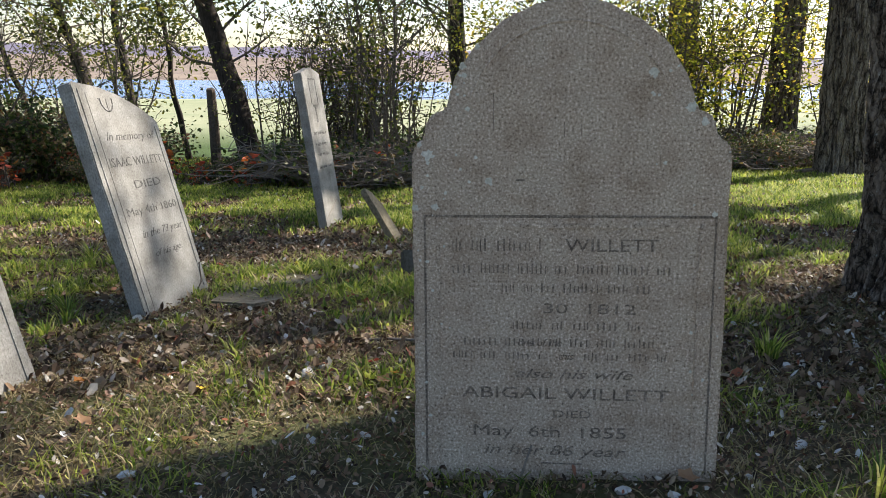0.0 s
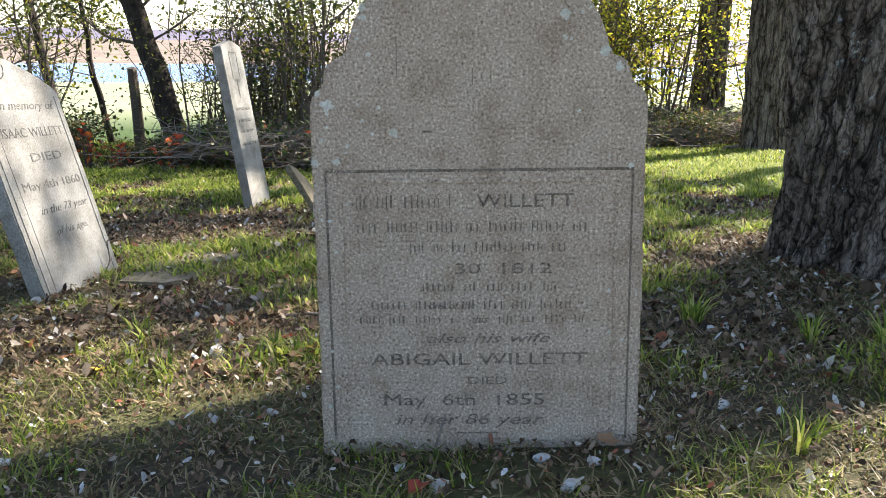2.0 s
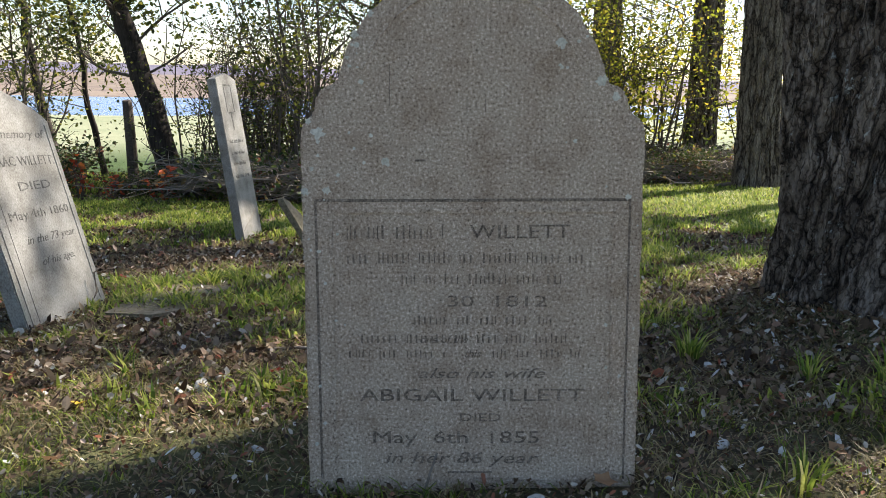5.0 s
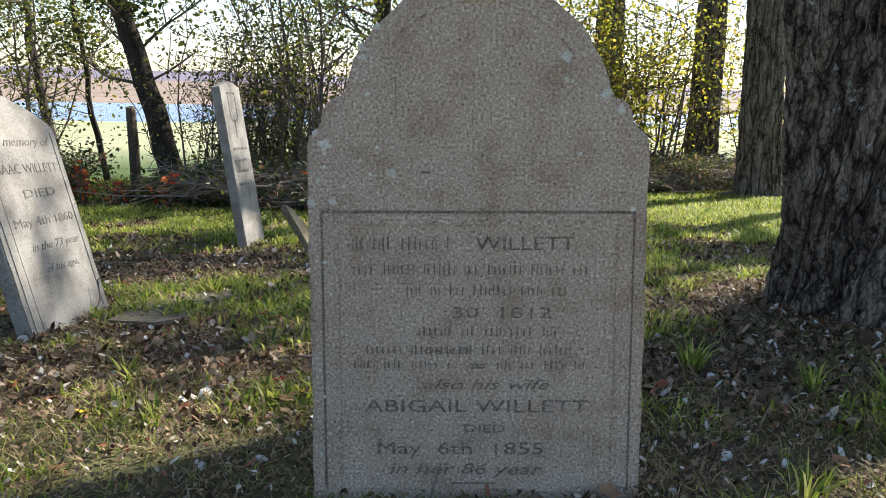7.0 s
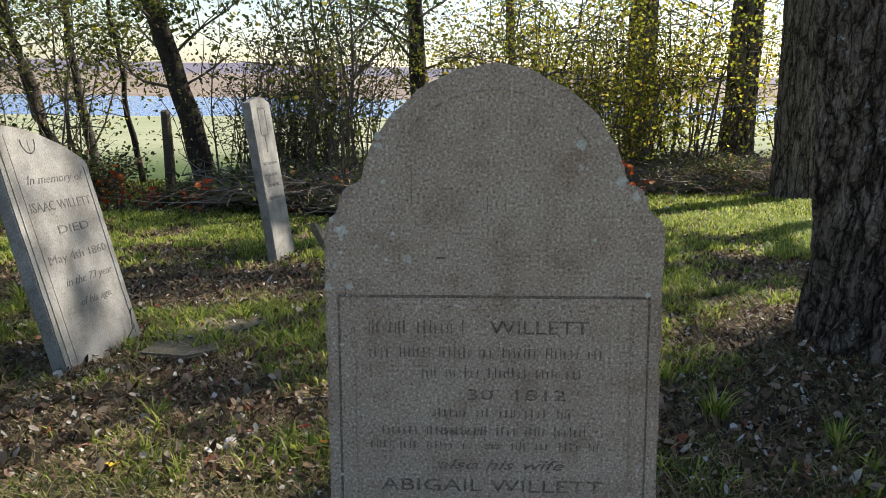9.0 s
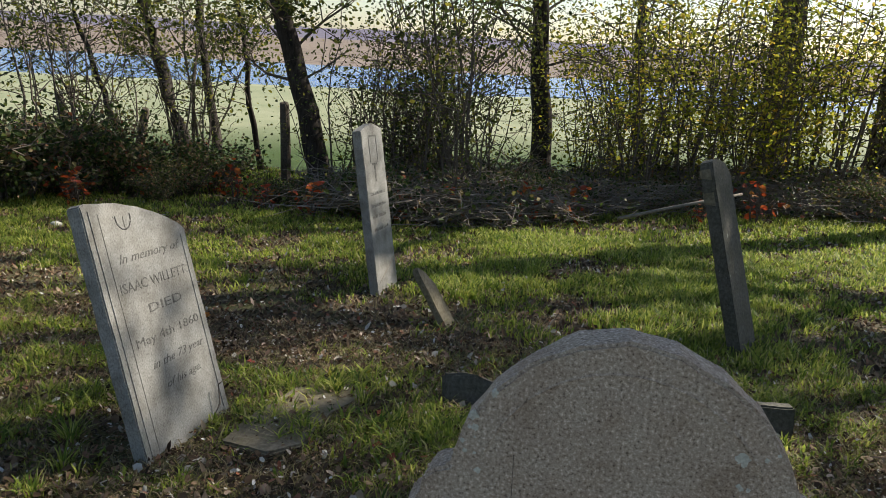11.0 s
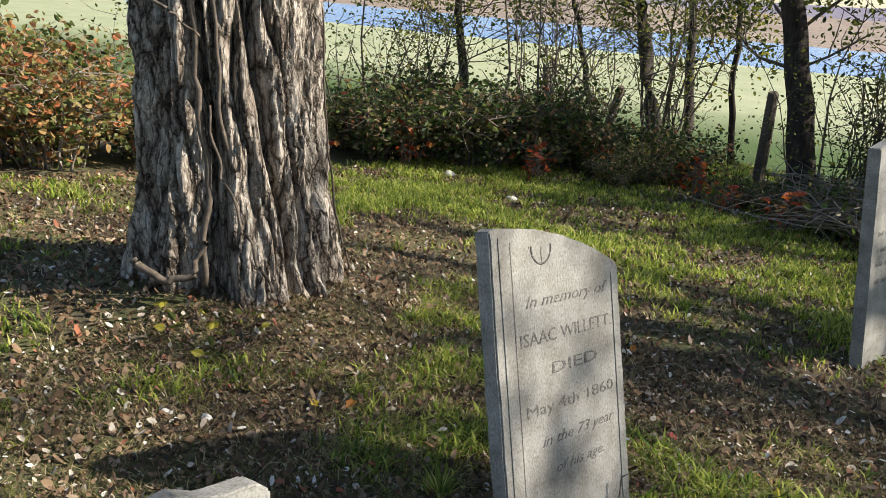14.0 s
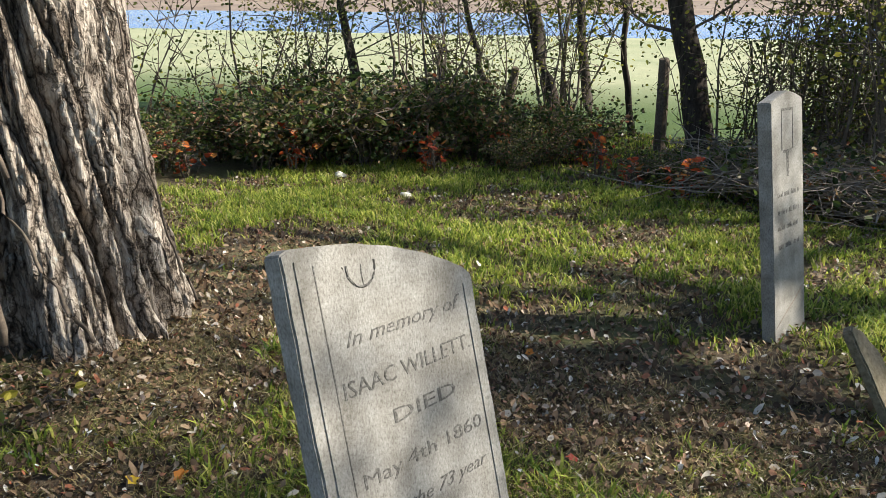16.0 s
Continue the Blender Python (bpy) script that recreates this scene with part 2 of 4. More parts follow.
rough_grass = mixed(nt, r1.outputs[0], (0.05, 0.085, 0.02), (0.16, 0.2, 0.06))
nt.links.new(mixed(nt, far.outputs[0], mixed(nt, verge.outputs[0], yard_col, rough_grass), r3.outputs[0]), b.inputs["Base Color"])
bumped(nt, b, n1.outputs[0], 0.8, 0.02)

# ---- mesh tools ----


class Build:
    """Gathers vertices and faces for one mesh."""

    def __init__(self):
        self.v, self.f = [], []

    def add(self, vs, fs):
        k = len(self.v)
        self.v += [tuple(p) for p in vs]
        self.f += [tuple(i + k for i in q) for q in fs]

    def tube(self, pts, radii, sides=6, wob=0.0):
        pts = [Vector(p) for p in pts]
        rings = []
        for i, p in enumerate(pts):
            t = (pts[min(i + 1, len(pts) - 1)] - pts[max(i - 1, 0)]).normalized()
            a = t.orthogonal().normalized() if abs(t.z) < 0.9 else Vector((1, 0, 0)).cross(t).normalized()
            c = t.cross(a)
            for s in range(sides):
                th = 2 * math.pi * s / sides
                rr = radii[i] * (1 + wob * random.uniform(-1, 1))
                rings.append(p + (a * math.cos(th) + c * math.sin(th)) * rr)
        fs = [(i * sides + s, i * sides + (s + 1) % sides, (i + 1) * sides + (s + 1) % sides, (i + 1) * sides + s)
              for i in range(len(pts) - 1) for s in range(sides)]
        fs.append(tuple(range(sides))[::-1])
        fs.append(tuple((len(pts) - 1) * sides + s for s in range(sides)))
        self.add(rings, fs)

    def leaf(self, p, size, width=0.55, up=0.3):
        d = Vector((random.gauss(0, 1), random.gauss(0, 1), random.gauss(0, 1) * 0.7 + up)).normalized()
        s = d.orthogonal().normalized()
        s.rotate(Matrix.Rotation(random.uniform(0, 6.3), 3, d))
        n = d.cross(s)
        p = Vector(p)
        w, fold = s * size * width * 0.5, n * size * 0.12
        self.add([p, p + d * size * 0.22 + w * 0.8 + fold, p + d * size * 0.6 + w * 0.85 + fold, p + d * size, p + d * size * 0.6 - w * 0.85 + fold, p + d * size * 0.22 - w * 0.8 + fold],
                 [(0, 1, 2, 3), (0, 3, 4, 5)])

    def mesh(self, name, mat, smooth=False):
        me = bpy.data.meshes.new(name)
        me.from_pydata(self.v, [], self.f)
        me.materials.append(mat)
        if smooth:
            me.polygons.foreach_set("use_smooth", [True] * len(me.polygons))
        return me


def part(name, build, mat, parent, label="", smooth=False):
    ob = new(name, build.mesh(name, mat, smooth))
    ob.parent = parent
    return tagged(ob, label)


def bm_part(name, bm, mat, parent, label="", smooth=False):
    me = bpy.data.meshes.new(name)
    bm.to_mesh(me)
    bm.free()
    me.materials.append(mat)
    if smooth:
        me.polygons.foreach_set("use_smooth", [True] * len(me.polygons))
    ob = new(name, me)
    ob.parent = parent
    return tagged(ob, label)


# ---- ground ----


def ground_z(x, y):
    s = -0.34 * x + 0.94 * y
    if s < -14:
        z = 1.274 + (-s - 14) * 0.02
    elif s < 9:
        z = -0.091 * s
    elif s < 13:
        u = s - 9
        z = -0.819 - (0.091 * u - 0.008625 * u * u)
    elif s < 62:
        z = -1.045 - 0.022 * (s - 13)
    else:
        z = -2.123 - min(1.2, 0.1 * (s - 62))
    near = max(0.0, 1 - max(0, s - 15) / 10)
    z += near * 0.02 * noise.noise((x * 1.1, y * 1.1, 0)) + near * 0.008 * noise.noise((x * 5, y * 5, 3))
    for tx, ty, h, w in ((-5.12, 2.27, 0.26, 1.1), (2.44, 2.14, 0.12, 1.0)):
        d2 = ((x - tx) ** 2 + (y - ty) ** 2) / (w * w)
        if d2 < 8:
            z += h * math.exp(-d2)
    return z


def spread(lo, hi, step, reach, grow=1.13):
    out = list(np.arange(lo, hi, step))
    d = step
    while out[-1] < reach:
        d *= grow
        out.append(out[-1] + d)
    d = step
    while out[0] > -reach:
        d *= grow
        out.insert(0, out[0] - d)
    return out


xs, ys = spread(-12, 9, 0.13, 2600), spread(-4, 16, 0.13, 2600)
gb = Build()
gb.v = [(x, y, ground_z(x, y)) for y in ys for x in xs]
nx = len(xs)
gb.f = [(j * nx + i, j * nx + i + 1, (j + 1) * nx + i + 1, (j + 1) * nx + i) for j in range(len(ys) - 1) for i in range(nx - 1)]
tagged(new("ground", gb.mesh("ground", M_GROUND, True)), "sloping burial ground of thatch, soil and fallen leaves above a pale field", "ground", kind="structure")

D_UP, D_SIDE = Vector((-0.34, 0.94, 0)), Vector((0.94, 0.34, 0))


def strip(name, s0, s1, z0, mat, label, top=None, wide=900, steps=120):
    bd = Build()
    rows = 8 if top else 1
    for j in range(rows + 1):
        for i in range(steps + 1):
            side = -wide + 2 * wide * i / steps
            s = s0 + (s1 - s0) * j / rows
            p = D_UP * s + D_SIDE * side
            z = z0 if not top else z0 + top * (j / rows) ** 0.8 * (0.75 + 0.5 * noise.noise((side * 0.004, 7, 0)) + 0.12 * noise.noise((side * 0.03, j, 2)))
            bd.v.append((p.x, p.y, z))
    n = steps + 1
    bd.f = [(j * n + i, j * n + i + 1, (j + 1) * n + i + 1, (j + 1) * n + i) for j in range(rows) for i in range(steps)]
    return tagged(new(name, bd.mesh(name, mat, True)), label, name, kind="structure")


strip("water", 61, 116, -2.3, M_WATER, "blue tidal creek beyond the pale field")
strip("backdrop", 520, 1000, -2.0, M_HILL, "low wooded autumn hills on the horizon, purple-brown with painted haze", top=18, wide=1500, steps=300)
strip("backdrop", 112, 480, -2.32, M_SHORE, "tan reed bank along the far shore", top=3.6, wide=900, steps=300)

# ---- headstones ----
YARD = Matrix(((0.99952, 0.00132, -0.03083, 0), (0.00132, 0.99636, 0.08523, 0), (0.03083, -0.08523, 0.99588, 0), (0, 0, 0, 1)))


def stone_pose(x, y, z, face, lean, roll=0):
    """face: degrees the front is turned from -y towards +x; lean: degrees leaning back."""
    return YARD @ pose(x, y, z) @ pose(0, 0, 0, 0, 0, face) @ pose(0, 0, 0, -lean, 0, 0) @ pose(0, 0, 0, 0, roll, 0)


def slab(name, outline, thick, mat, parent, bevel=0.008, worn=0.004, label=""):
    """Upright slab in x,z with its front at y = 0 and its back at y = thick."""
    bm = bmesh.new()
    f = bm.faces.new([bm.verts.new((x, 0, z)) for x, z in outline])
    out = bmesh.ops.extrude_face_region(bm, geom=[f])
    bmesh.ops.translate(bm, vec=(0, thick, 0), verts=[g for g in out["geom"] if isinstance(g, bmesh.types.BMVert)])
    bmesh.ops.recalc_face_normals(bm, faces=bm.faces)
    bmesh.ops.bevel(bm, geom=[e for e in bm.edges if e.calc_face_angle(0) > 0.5], offset=bevel, segments=2, affect="EDGES")
    for v in bm.verts:
        k = noise.noise_vector(v.co * 14) * worn
        v.co.x += k.x
        v.co.z += k.z
    return bm_part(name, bm, mat, parent, label)


def refine(pts, step=0.03):
    out = []
    for (a, b), (c, d) in zip(pts, pts[1:] + pts[:1]):
        n = max(1, int(math.hypot(c - a, d - b) / step))
        out += [(a + (c - a) * k / n, b + (d - b) * k / n) for k in range(n)]
    return out


def bar(parent, name, x0, x1, z0, z1, mat, proud=0.002, label="", depth=0.004):
    bm = bmesh.new()
    bmesh.ops.create_cube(bm, size=1, matrix=Matrix.Translation(((x0 + x1) / 2, depth / 2 - proud, (z0 + z1) / 2)) @ Matrix.Diagonal((x1 - x0, depth, z1 - z0, 1)))
    return bm_part(name, bm, mat, parent, label)


def letters(parent, body, x, z, height, mat, slant=0.0, width=None, align="CENTER"):
    cu = bpy.data.curves.new("inscription", "FONT")
    cu.body, cu.size, cu.align_x, cu.extrude, cu.shear, cu.resolution_u = body, height * 1.4, align, 0.0008, slant, 2
    tmp = bpy.data.objects.new("inscription", cu)
    scene.collection.objects.link(tmp)
    bpy.context.view_layer.update()
    me = bpy.data.meshes.new_from_object(tmp.evaluated_get(bpy.context.evaluated_depsgraph_get()))
    bpy.data.objects.remove(tmp)
    k = 1.0
    if width and me.vertices:
        vx = [v.co.x for v in me.vertices]
        k = width / max(1e-6, max(vx) - min(vx))
    me.transform(pose(x, -0.0006, z, 90) @ Matrix.Diagonal((k, 1, 1, 1)))
    me.materials.clear()
    me.materials.append(mat)
    ob = new("inscription", me)
    ob.parent = parent
    return tagged(ob, "shallow carved lettering, worn, with the shade of its cuts painted in", kind="stuff")


def worn_line(parent, x0, x1, z, h, mat, seed):
    """A row of short upright bars: lettering worn past reading."""
    rnd = random.Random(seed)
    bd = Build()
    x = x0
    while x < x1 - 0.01:
        word = rnd.randint(3, 8)
        for _ in range(word):
            w = rnd.uniform(0.005, 0.011)
            if x + w > x1:
                break
            t = rnd.uniform(0.6, 1.0) * h
            vs = [(x + dx, dy, z + dz) for dy in (-0.0012, 0.002) for dx, dz in ((0, 0), (w * 0.45, 0), (w * 0.45, t), (0, t))]
            bd.add(vs, [(0, 1, 2, 3), (4, 7, 6, 5), (0, 4, 5, 1), (1, 5, 6, 2), (2, 6, 7, 3), (3, 7, 4, 0)])
            x += w * 1.5
        x += 0.018
    return tagged(part("inscription", bd, mat, parent, "lettering worn past reading"), kind="stuff")


def blotch(parent, x, z, r, seed):
    rnd = random.Random(seed)
    bd = Build()
    n = 17
    ring = [(x + math.cos(6.283 * k / n) * r * rnd.uniform(0.5, 1.2), -0.0015, z + math.sin(6.283 * k / n) * r * rnd.uniform(0.5, 1.2)) for k in range(n)]
    back = [(a, 0.003, c) for a, _, c in ring]
    bd.add([(x, -0.0022, z)] + ring + back, [(0, 1 + k, 1 + (k + 1) % n) for k in range(n)] + [(1 + k, 1 + n + k, 1 + n + (k + 1) % n, 1 + (k + 1) % n) for k in range(n)])
    part("lichen", bd, M_LICHEN, parent, "pale lichen spot")


def main_stone():
    root = tagged(new("headstone"), "large brown sandstone headstone with arched top and shoulders, speckled with lichen", "headstone", "headstones")
    half = [(0.406, 0.885), (0.4, 0.91), (0.372, 0.928), (0.364, 0.975), (0.342, 0.99), (0.314, 0.998), (0.308, 1.03), (0.292, 1.085), (0.245, 1.152), (0.175, 1.215), (0.09, 1.26), (0.0, 1.277)]
    outline = [(0.406, -0.2)] + half + [(-x, z) for x, z in half[:-1]][::-1] + [(-0.406, -0.2)]
    slab("tablet", refine(outline), 0.11, M_BROWNSTONE, root, 0.007, 0.005)
    for x0, x1, z0, z1 in ((-0.37, 0.372, 0.72, 0.727), (-0.376, -0.37, 0.03, 0.727), (0.372, 0.377, 0.03, 0.727)):
        bar(root, "groove", x0, x1, z0, z1, M_CUT_SHADE, 0.0012, "dark carved frame line")
    for x0, x1, z0, z1 in ((-0.335, 0.338, 0.694, 0.703), (-0.341, -0.334, 0.04, 0.703), (0.334, 0.341, 0.04, 0.703)):
        bar(root, "moulding", x0, x1, z0, z1, M_BROWNSTONE, 0.003, "raised moulding round the panel")
    arc = Build()
    arc.tube([(0.01 + 0.2 * math.cos(a), 0.0012, 0.99 + 0.2 * math.sin(a)) for a in np.linspace(-2.6, -0.5, 24)], [0.0022] * 24, 5)
    part("carved_arc", arc, M_BROWNSTONE, root, "worn outline of a carved medallion")
    arc = Build()
    arc.tube([(0.0 + 0.27 * math.cos(a), 0.001, 0.93 + 0.285 * math.sin(a)) for a in np.linspace(0.35, 2.79, 34)], [0.004] * 34, 6)
    part("carved_arc", arc, M_BROWNSTONE, root, "worn raised rim inside the arch")
    for x, z0, z1 in ((-0.194, 0.945, 1.04), (-0.013, 0.925, 0.965), (0.03, 0.93, 0.96)):
        bar(root, "groove", x, x + 0.002, z0, z1, M_CUT_SHADE, 0.0008, "faint upright tool mark")
    bar(root, "groove", -0.135, -0.11, 0.815, 0.82, M_CUT_SHADE, 0.001, "small dark pit")
    worn_line(root, -0.3, -0.06, 0.632, 0.034, M_CUT_SHADE, 2)
    letters(root, "WILLETT", 0.115, 0.632, 0.034, M_CUT_SHADE, 0, 0.24)
    worn_line(root, -0.3, 0.27, 0.572, 0.028, M_CUT_SHADE, 3)
    worn_line(root, -0.17, 0.22, 0.522, 0.026, M_CUT_SHADE, 4)
    letters(root, "30  1812", 0.06, 0.466, 0.028, M_CUT_SHADE, 0, 0.24)
    worn_line(root, -0.14, 0.2, 0.422, 0.024, M_CUT_SHADE, 5)
    worn_line(root, -0.27, 0.26, 0.376, 0.024, M_CUT_SHADE, 6)
    letters(root, "one of the", -0.07, 0.376, 0.02, M_CUT_SHADE, 0.3)
    worn_line(root, -0.3, -0.06, 0.34, 0.022, M_CUT_SHADE, 7)
    letters(root, "this", 0.0, 0.34, 0.02, M_CUT_SHADE, 0.3)
    worn_line(root, 0.05, 0.27, 0.34, 0.022, M_CUT_SHADE, 8)
    letters(root, "also his wife", 0.02, 0.288, 0.026, M_CUT_SHADE, 0.35, 0.31)
    letters(root, "ABIGAIL WILLETT", 0.0, 0.23, 0.032, M_CUT_SHADE, 0, 0.55)
    letters(root, "DIED", 0.02, 0.178, 0.021, M_CUT_SHADE, 0, 0.1)
    letters(root, "May  6th  1855", -0.04, 0.122, 0.032, M_CUT_SHADE, 0, 0.41)
    letters(root, "in her 86 year", -0.03, 0.07, 0.03, M_CUT_SHADE, 0.25, 0.38)
    bar(root, "groove", -0.06, 0.05, 0.045, 0.049, M_CUT_SHADE, 0.0012, "short carved dash")
    for k, (x, z, r) in enumerate(((0.207, 1.087, 0.013), (0.302, 1.0, 0.016), (-0.363, 0.882, 0.017), (-0.204, 0.815, 0.012), (-0.345, 0.748, 0.011), (-0.4, 0.745, 0.01), (-0.272, 1.108, 0.01),
                                   (-0.268, 1.085, 0.008), (0.335, 0.965, 0.012), (-0.385, 0.91, 0.008), (0.37, 0.73, 0.008), (-0.26, 1.0, 0.007), (-0.235, 1.155, 0.009), (-0.38, 0.8, 0.006), (-0.365, 0.83, 0.005))):
        blotch(root, x, z, r, k)
    rnd = random.Random(77)
    for k in range(46):
        x = rnd.choice((-1, 1)) * 0.4 * (1 - rnd.random() ** 1.4 * 0.5)
        blotch(root, x, rnd.uniform(0.1, 0.9) if abs(x) > 0.3 else rnd.uniform(0.76, 1.12), rnd.uniform(0.002, 0.0055), 100 + k)
    root.matrix_world = stone_pose(0.0, 0.0, 0.0, 0, 0)


def left_stone():
    root = tagged(new("headstone"), "leaning pale marble headstone with a slanted broken top", "headstone", "headstones")
    top = [(0.745, 1.025), (0.71, 1.055), (0.64, 1.09), (0.52, 1.14), (0.4, 1.18), (0.28, 1.21), (0.15, 1.226), (0.03, 1.235), (0.0, 1.225)]
    slab("tablet", refine([(0.0, -0.2), (0.745, -0.2)] + top), 0.075, M_MARBLE, root, 0.006, 0.004)
    for x0, x1, z1 in ((0.04, 0.05, 1.2), (0.692, 0.7, 1.0)):
        bar(root, "moulding", x0, x1, 0.03, z1, M_MARBLE, 0.004, "raised side moulding")
    bar(root, "groove", 0.1, 0.104, 0.03, 1.18, M_CUT_SHADE_PALE, 0.0012, "dark moulding line")
    for body, x, z, h, w, sl in (("In memory of", 0.4, 0.93, 0.045, 0.5, 0.35), ("ISAAC WILLETT.", 0.4, 0.79, 0.05, 0.55, 0), ("DIED", 0.43, 0.665, 0.045, 0.28, 0),
                                 ("May 4th 1860", 0.4, 0.525, 0.045, 0.53, 0), ("in the 73 year", 0.43, 0.4, 0.042, 0.45, 0.35), ("of his age.", 0.43, 0.285, 0.04, 0.3, 0.35)):
        letters(root, body, x, z, h, M_CUT_SHADE_PALE, sl, w)
    urn = Build()
    urn.tube([(0.27 + 0.055 * math.cos(a), 0.001, 1.145 + 0.06 * math.sin(a)) for a in np.linspace(-3.3, 0.16, 16)], [0.005] * 16, 5)
    urn.tube([(0.27, 0.001, 1.09), (0.268, 0.001, 1.12), (0.272, 0.001, 1.15)], [0.003] * 3, 5)
    urn.tube([(0.2, 0.001, 1.155), (0.215, 0.001, 1.12), (0.235, 0.001, 1.095)], [0.003] * 3, 5)
    part("carving", urn, M_CUT_SHADE_PALE, root, "small worn carved urn")
    root.matrix_world = stone_pose(-2.01, 1.645, 0.0, 88, 14.5, -1.0)


def tall_stone():
    root = tagged(new("headstone"), "tall narrow pale marble headstone leaning back, with a low peaked top", "headstone", "headstones")
    slab("tablet", refine([(0.0, -0.2), (0.49, -0.2), (0.49, 1.525), (0.38, 1.56), (0.26, 1.58), (0.13, 1.555), (0.0, 1.52)]), 0.085, M_MARBLE, root, 0.006, 0.004)
    for x0, x1, z0, z1 in ((0.15, 0.16, 1.22, 1.46), (0.32, 0.33, 1.22, 1.46), (0.15, 0.33, 1.46, 1.475)):
        bar(root, "moulding", x0, x1, z0, z1, M_CUT_SHADE_PALE, 0.002, "shallow carved panel edge")
    bar(root, "carving", 0.225, 0.255, 1.05, 1.22, M_CUT_SHADE_PALE, 0.002, "worn carved post shape")
    bar(root, "carving", 0.18, 0.3, 1.2, 1.22, M_CUT_SHADE_PALE, 0.002)
    for k, z in enumerate((0.93, 0.82, 0.72, 0.6)):
        worn_line(root, 0.08, 0.42, z, 0.035, M_CUT_SHADE_PALE, 30 + k)
    crack = Build()
    crack.tube([(0.02, 0.001, 0.1), (0.15, 0.001, 0.16), (0.3, 0.001, 0.22), (0.48, 0.001, 0.3)], [0.003] * 4, 5)
    part("crack", crack, M_CUT_SHADE, root, "dark diagonal crack")
    root.matrix_world = stone_pose(-1.99, 5.31, -0.02, 84, 7.5, -2.5)


def low_stone():
    root = tagged(new("headstone"), "low broken marble headstone with a wavy top edge, leaning back", "headstone", "headstones")
    slab("tablet", refine([(-0.02, -0.2), (0.88, -0.2), (0.88, 0.63), (0.84, 0.66), (0.76, 0.66), (0.7, 0.665), (0.63, 0.69), (0.55, 0.68), (0.4, 0.65), (0.2, 0.61), (-0.02, 0.55)]), 0.09, M_MARBLE, root, 0.007, 0.006)
    bar(root, "moulding", 0.82, 0.835, 0.02, 0.56, M_MARBLE, 0.004, "raised side moulding")
    for k, (z, a, c) in enumerate(((0.5, 0.22, 0.75), (0.43, 0.2, 0.72), (0.33, 0.18, 0.74), (0.22, 0.2, 0.72))):
        worn_line(root, a, c, z, 0.035, M_CUT_SHADE_PALE, 40 + k)
    crack = Build()
    crack.tube([(0.24, 0.0, 0.57), (0.22, 0.0, 0.48), (0.19, 0.0, 0.36), (0.13, 0.0, 0.2)], [0.003] * 4, 5)
    part("crack", crack, M_CUT_SHADE, root, "dark crack")
    crack = Build()
    crack.tube([(0.66, 0.0, 0.65), (0.662, 0.0, 0.6), (0.655, 0.0, 0.58)], [0.004] * 3, 5)
    part("crack", crack, M_CUT_SHADE, root)
    root.matrix_world = stone_pose(-1.97, -0.19, 0.0, 90, 15, 0)


def thin_stone():
    root = tagged(new("headstone"), "tall thin dark stone slab leaning over, pale patches near its top", "headstone", "headstones")
    slab("tablet", refine([(0.0, -0.2), (0.42, -0.2), (0.42, 1.36), (0.3, 1.45), (0.1, 1.48), (0.0, 1.46)]), 0.095, M_DARKSTONE, root, 0.008, 0.008)
    for z, h in ((1.14, 0.1), (1.33, 0.08)):
        bd = Build()
        bd.add([(-0.004, 0.02, z), (-0.004, 0.08, z + 0.02), (-0.004, 0.08, z + h), (-0.004, 0.02, z + h), (0.004, 0.02, z), (0.004, 0.1, z + 0.02), (0.004, 0.1, z + h), (0.004, 0.02, z + h)],
               [(0, 3, 2, 1), (0, 1, 5, 4), (1, 2, 6, 5), (2, 3, 7, 6), (3, 0, 4, 7)])
        part("patch", bd, M_OCHRESTONE, root, "pale flaked patch")
    root.matrix_world = stone_pose(1.03, 4.38, 0.0, 66, 14, -1)


def small_stones():
    root = tagged(new("footstone"), "small tan mossy footstone leaning steeply in the grass", "footstone", "footstones")
    slab("tablet", refine([(0, -0.15), (0.21, -0.15), (0.2, 0.36), (0.11, 0.5), (0.04, 0.55), (0.0, 0.52)]), 0.052, M_OCHRESTONE, root, 0.008, 0.008)
    root.matrix_world = stone_pose(-1.17, 4.42, 0.0, 80, 32, 0)
    root = tagged(new("footstone"), "broken dark stone stub tilted in the leaf litter", "footstone", "footstones")
    slab("tablet", refine([(0, -0.12), (0.32, -0.12), (0.31, 0.15), (0.2, 0.185), (0.1, 0.2), (0.0, 0.19)]), 0.13, M_DARKSTONE, root, 0.014, 0.012)
    root.matrix_world = stone_pose(-0.87, 2.8, 0.0, 12, 18, 0)
    root = tagged(new("footstone"), "squat rectangular dark stone block standing in grass", "footstone", "footstones")
    slab("tablet", refine([(0, -0.12), (0.46, -0.12), (0.46, 0.2), (0.0, 0.2)]), 0.1, M_DARKSTONE, root, 0.01, 0.006)
    root.matrix_world = stone_pose(0.59, 2.8, 0.0, 8, 5, 0)
    root = tagged(new("flat_stone"), "flat tan stone slab sunk in the ground beside the marble headstone", "stone slab")
    slab("slab_top", refine([(-0.03, 0.0), (0.25, -0.05), (0.36, 0.12), (0.34, 0.5), (0.42, 0.9), (0.2, 1.12), (-0.02, 0.8), (-0.06, 0.3)]), 0.06, M_OCHRESTONE, root, 0.012, 0.012)
    root.matrix_world = YARD @ pose(-1.77, 1.92, 0.04, -90, 0, -3)


main_stone()
left_stone()
tall_stone()
low_stone()
thin_stone()
small_stones()

# ---- trees ----


